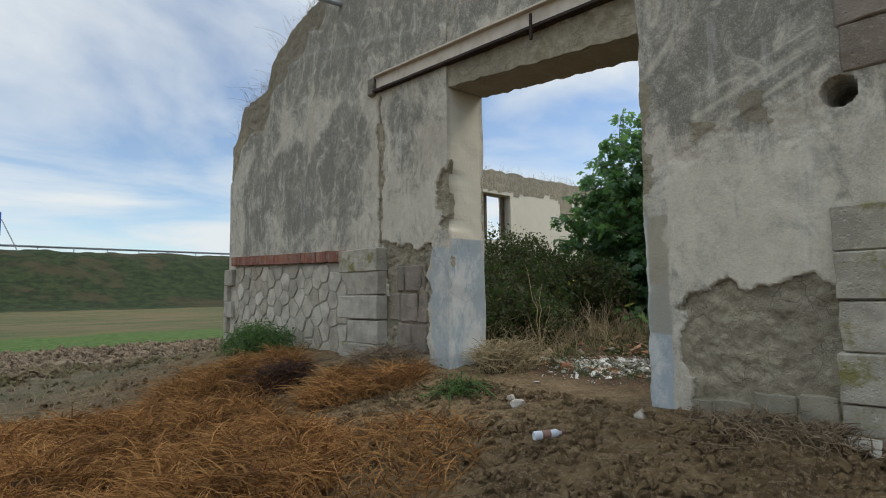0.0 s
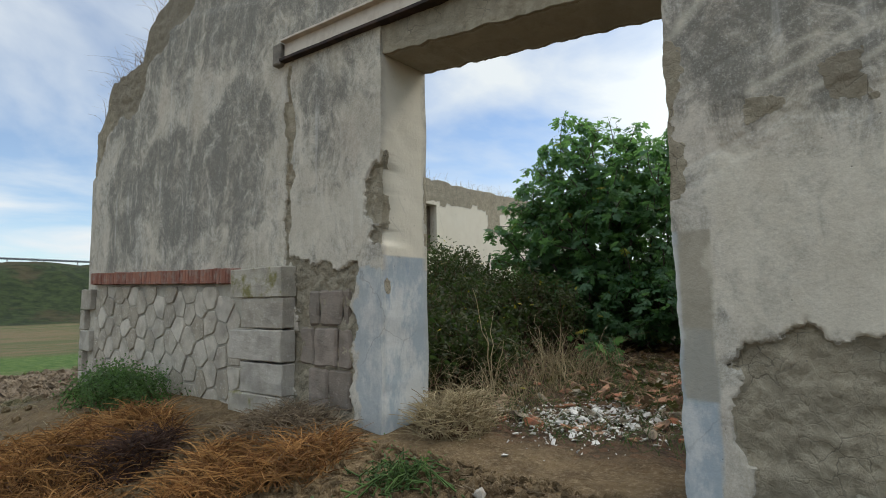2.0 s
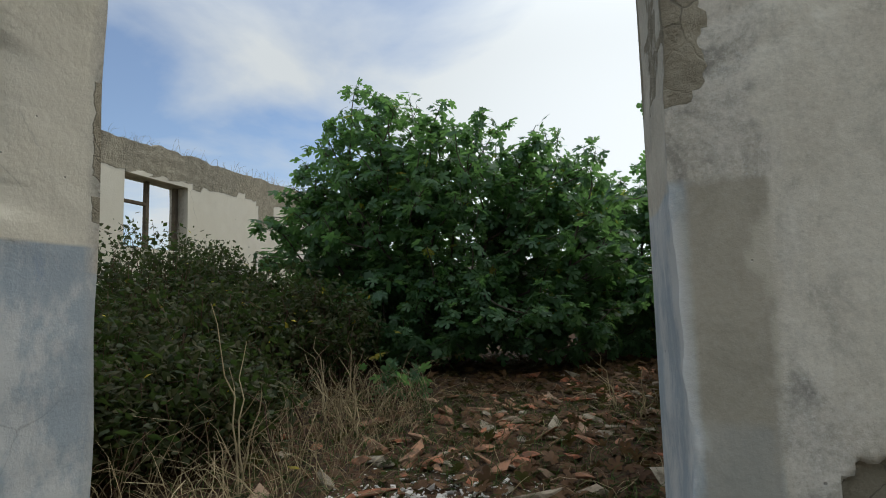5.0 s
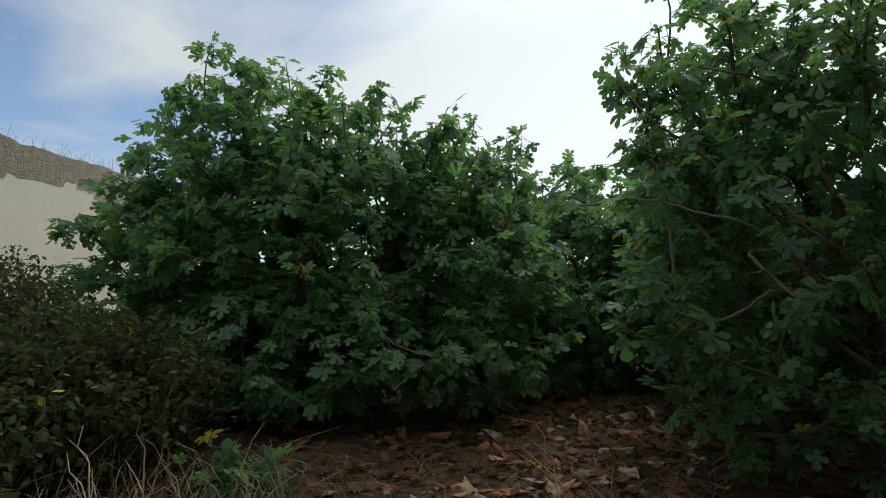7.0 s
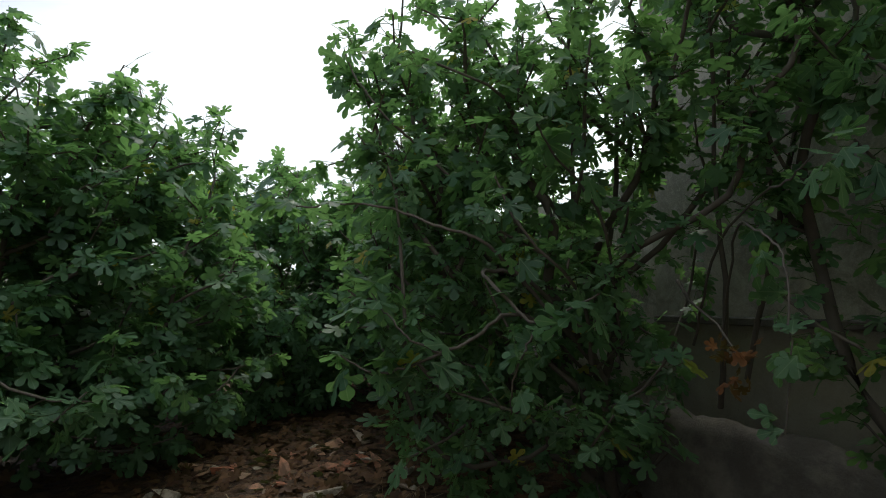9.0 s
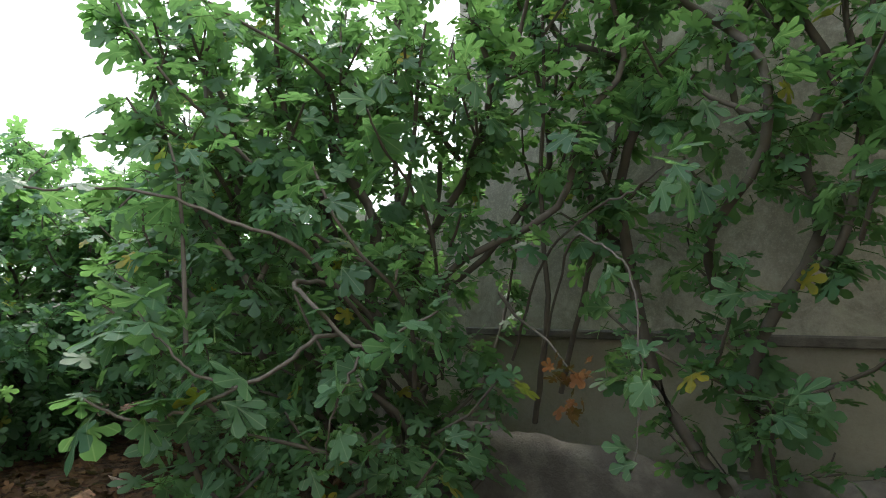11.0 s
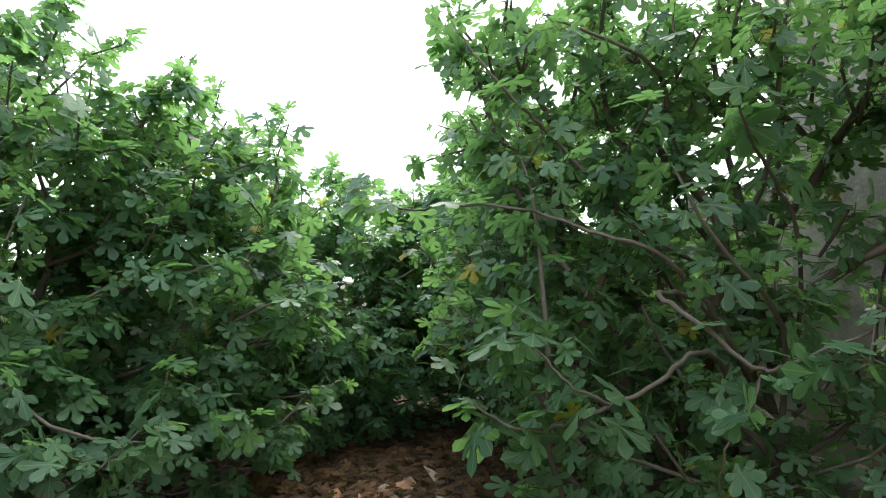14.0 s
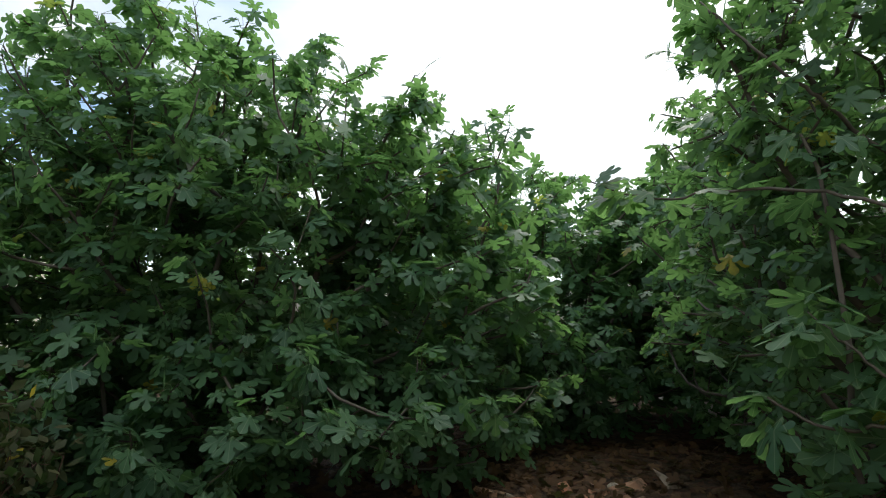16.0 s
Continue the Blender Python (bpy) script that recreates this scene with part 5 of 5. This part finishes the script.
# ---- far off: guard rail and road sign ----
rail = thing("guard_rail", (0, 89, 7.3), "long galvanised guard rail along the raised road", "guard rail")
prof = [(0.0, 0.0), (-0.08, 0.06), (0.0, 0.13), (-0.08, 0.20), (0.0, 0.30)]
verts = [(x, 89 + p, 7.78 + z) for x in (-180, 180) for p, z in prof]
bmr = bmesh.new()
vv = [bmr.verts.new(q) for q in verts]
for k in range(4):
    bmr.faces.new((vv[k], vv[k + 1], vv[k + 6], vv[k + 5]))
bmesh.ops.solidify(bmr, geom=bmr.faces[:], thickness=0.02)
part("beam", bmr, GALVANISED, rail)
for i in range(46):
    x = -90 + 4 * i
    part("post", box_bm(x - 0.06, x + 0.06, 89.05, 89.15, 6.9, 8.0), GALVANISED, rail)
sign = thing("road_sign", (5.2, 87.5, 7.2), "blue road sign on two posts with a slanting brace", "road sign")
part("panel", box_bm(4.4, 6.0, 87.4, 87.46, 9.0, 12.0, 0.03), SIGN_BLUE, sign)
for x in (4.7, 5.7):
    part("post", box_bm(x - 0.06, x + 0.06, 87.47, 87.58, 6.6, 12.0), GALVANISED, sign)
bmb = box_bm(-0.06, 0.06, -0.06, 0.06, -2.4, 2.4)
bmesh.ops.transform(bmb, verts=bmb.verts, matrix=pose(7.0, 87.5, 8.9, 0, -24, 0))
part("brace", bmb, GALVANISED, sign)
for k, z in enumerate((9.6, 10.3, 11.0)):
    part("lettering", box_bm(4.6, 5.8 - 0.2 * k, 87.385, 87.397, z, z + 0.22), LABEL_WHITE, sign)

# remains of a wooden frame in the far window
frame_left = thing("window_1", (11.3, 10.4, 2.9), "remains of a dark wooden window frame in the empty opening", "window", kind="structure")
WOOD = make_fibre("grey_brown_wood", (0.10, 0.075, 0.05), (0.17, 0.13, 0.09))
part("jamb", box_bm(10.52, 10.60, 10.38, 10.46, 2.91, 4.19, 0.006), WOOD, frame_left)
part("mullion", box_bm(11.22, 11.30, 10.38, 10.46, 2.91, 4.19, 0.006), WOOD, frame_left)
part("transom", box_bm(10.60, 11.22, 10.38, 10.45, 3.72, 3.78, 0.006), WOOD, frame_left)
part("jamb", box_bm(11.95, 12.04, 10.38, 10.46, 2.91, 4.19, 0.006), WOOD, frame_left)

# red leaf cluster and fallen bits in the trough
g = np.random.default_rng(404)
withered = thing("withered_leaves", (7.05, 0.42, 1.8), "clump of withered orange-brown fig leaves on a twig", "leaves")
n = 26
C = np.array([7.05, 0.42, 1.95]) + g.normal(size=(n, 3)) * np.array([0.05, 0.05, 0.065])
O = g.normal(size=(n, 3))
O /= np.linalg.norm(O, axis=1)[:, None]
v, f = join_leaves(C, g.uniform(0.04, 0.085, n), leaf_frames(C, np.ones(n), O, 1.2, 9), g.integers(0, 6, n), LEAVES)
adopt(new("dry_clump", mesh_of("dry_clump", v, f, make_leaf("orange_dry_leaf", (0.11, 0.042, 0.018), (0.21, 0.085, 0.03), 0.0, 0.2, gloss=0.1))), withered)
v, f = tubes([(np.array([(7.9, -0.2, 2.3), (7.6, 0.05, 2.18), (7.25, 0.28, 2.08), (7.05, 0.42, 1.97)]), np.array([0.012, 0.009, 0.006, 0.004]))], 6)
adopt(new("twig", mesh_of("twig", v, f, BARK, True)), withered)
for i in range(60):
    x, y = g.uniform(5.4, 8.8), g.uniform(-1.05, -0.75)
    b = adopt(new("fragment", shards[i % 10]), rubble)
    b.matrix_basis = pose(x, y, 1.10, g.normal() * 20, g.normal() * 20, g.uniform(0, 360)) @ Matrix.Scale(g.uniform(0.5, 1.0), 4)


def spray(points, seed, parent_tree, n=16, size=0.14, r0=0.016):
    """A long arching limb with leaves towards its end."""
    P = np.array(points, float)
    t = np.linspace(0, len(P) - 1, 5 * len(P))
    pts = np.column_stack([np.interp(t, np.arange(len(P)), P[:, k]) for k in range(3)])
    for _ in range(3):
        pts[1:-1] = (pts[:-2] + 2 * pts[1:-1] + pts[2:]) / 4
    g = np.random.default_rng(seed)
    pts[1:-1] += g.normal(size=pts[1:-1].shape) * 0.004
    v, f = tubes([(pts, r0 * np.linspace(0.85, 0.3, len(pts)))], 8)
    limb = adopt(new("limb", mesh_of("limb", v, f, BARK, True)), parent_tree)
    for i in range(n):
        q = pts[int(len(pts) * (1 - 0.45 * g.random() ** 1.5)) - 1]
        o = g.normal(size=3) + 0.6 * (pts[-1] - pts[-4]) / np.linalg.norm(pts[-1] - pts[-4])
        o[2] = o[2] * 0.5
        o /= np.linalg.norm(o)
        s_ = size * g.uniform(0.55, 1.2)
        c = q + o * 0.07
        r = leaf_frames(c[None], np.ones(1), o[None], 0.5, seed * 31 + i)[0]
        lf = adopt(new("leaf", LEAF_MESHES[int(g.integers(0, 6))]), limb)
        lf.matrix_basis = Matrix([[*(r[k] * s_), c[k]] for k in range(3)] + [[0, 0, 0, 1]])


# the near limbs of the spreading tree, each leaving the stem low and reaching out
spray([(8.3, 0.0, 1.6), (7.85, 0.85, 2.2), (7.8, 1.08, 2.40), (7.8, 1.23, 2.53), (7.9, 1.39, 2.59), (8.1, 1.6, 2.72), (8.38, 1.81, 2.78), (8.62, 1.96, 2.77), (8.93, 2.17, 2.94)], 1, fig_b, 20, 0.15, 0.013)
spray([(8.3, 0.0, 1.6), (8.0, 0.8, 2.35), (7.86, 1.22, 2.38), (7.63, 1.24, 2.26), (7.46, 1.16, 2.10), (7.40, 1.11, 2.14), (7.24, 0.98, 2.24)], 2, fig_b, 9, 0.15, 0.015)
spray([(7.46, 1.16, 2.10), (7.50, 1.20, 1.98), (7.58, 1.22, 1.84), (7.62, 1.2, 1.70)], 3, fig_b, 9, 0.13, 0.008)
spray([(8.3, 0.1, 1.6), (7.95, 0.8, 2.1), (7.74, 1.13, 2.17), (7.79, 1.3, 2.03), (7.83, 1.47, 1.97), (7.9, 1.64, 1.90), (7.97, 1.76, 1.89), (8.05, 1.88, 1.98)], 4, fig_b, 18, 0.17, 0.014)
spray([(7.83, 1.46, 1.98), (7.86, 1.62, 2.06), (7.94, 1.69, 2.18), (8.04, 1.72, 2.27)], 8, fig_b, 10, 0.19, 0.008)
spray([(7.9, -0.3, 1.9), (7.45, 0.0, 2.5), (6.94, 0.34, 2.65), (6.72, 0.48, 2.65), (6.55, 0.62, 2.69)], 5, fig_b, 8, 0.15, 0.010)
spray([(7.6, -0.2, 2.0), (7.1, 0.3, 2.55), (6.87, 0.48, 2.48), (6.69, 0.60, 2.37), (6.62, 0.70, 2.05), (6.66, 0.72, 1.75)], 9, fig_b, 9, 0.13, 0.008)
spray([(8.2, 0.0, 1.8), (7.83, 0.4, 2.63), (7.76, 0.66, 2.86), (7.66, 0.89, 2.97), (7.59, 1.07, 3.16)], 10, fig_b, 12, 0.19, 0.013)
spray([(8.4, 0.1, 1.8), (8.32, 0.98, 2.82), (8.38, 1.19, 3.03), (8.32, 1.39, 3.16), (8.34, 1.55, 3.29), (8.5, 1.68, 3.6), (8.7, 1.66, 3.8)], 6, fig_b, 16, 0.16, 0.014)
spray([(7.9, -0.5, 1.5), (7.55, -0.18, 2.18), (7.54, -0.13, 2.83), (7.4, -0.01, 3.42), (7.3, 0.1, 4.1)], 7, fig_b, 10, 0.15, 0.022)
spray([(7.7, -0.5, 1.7), (7.23, -0.28, 2.79), (7.13, -0.31, 3.26), (7.15, -0.34, 3.45), (7.01, -0.31, 3.9)], 12, fig_b, 10, 0.15, 0.02)
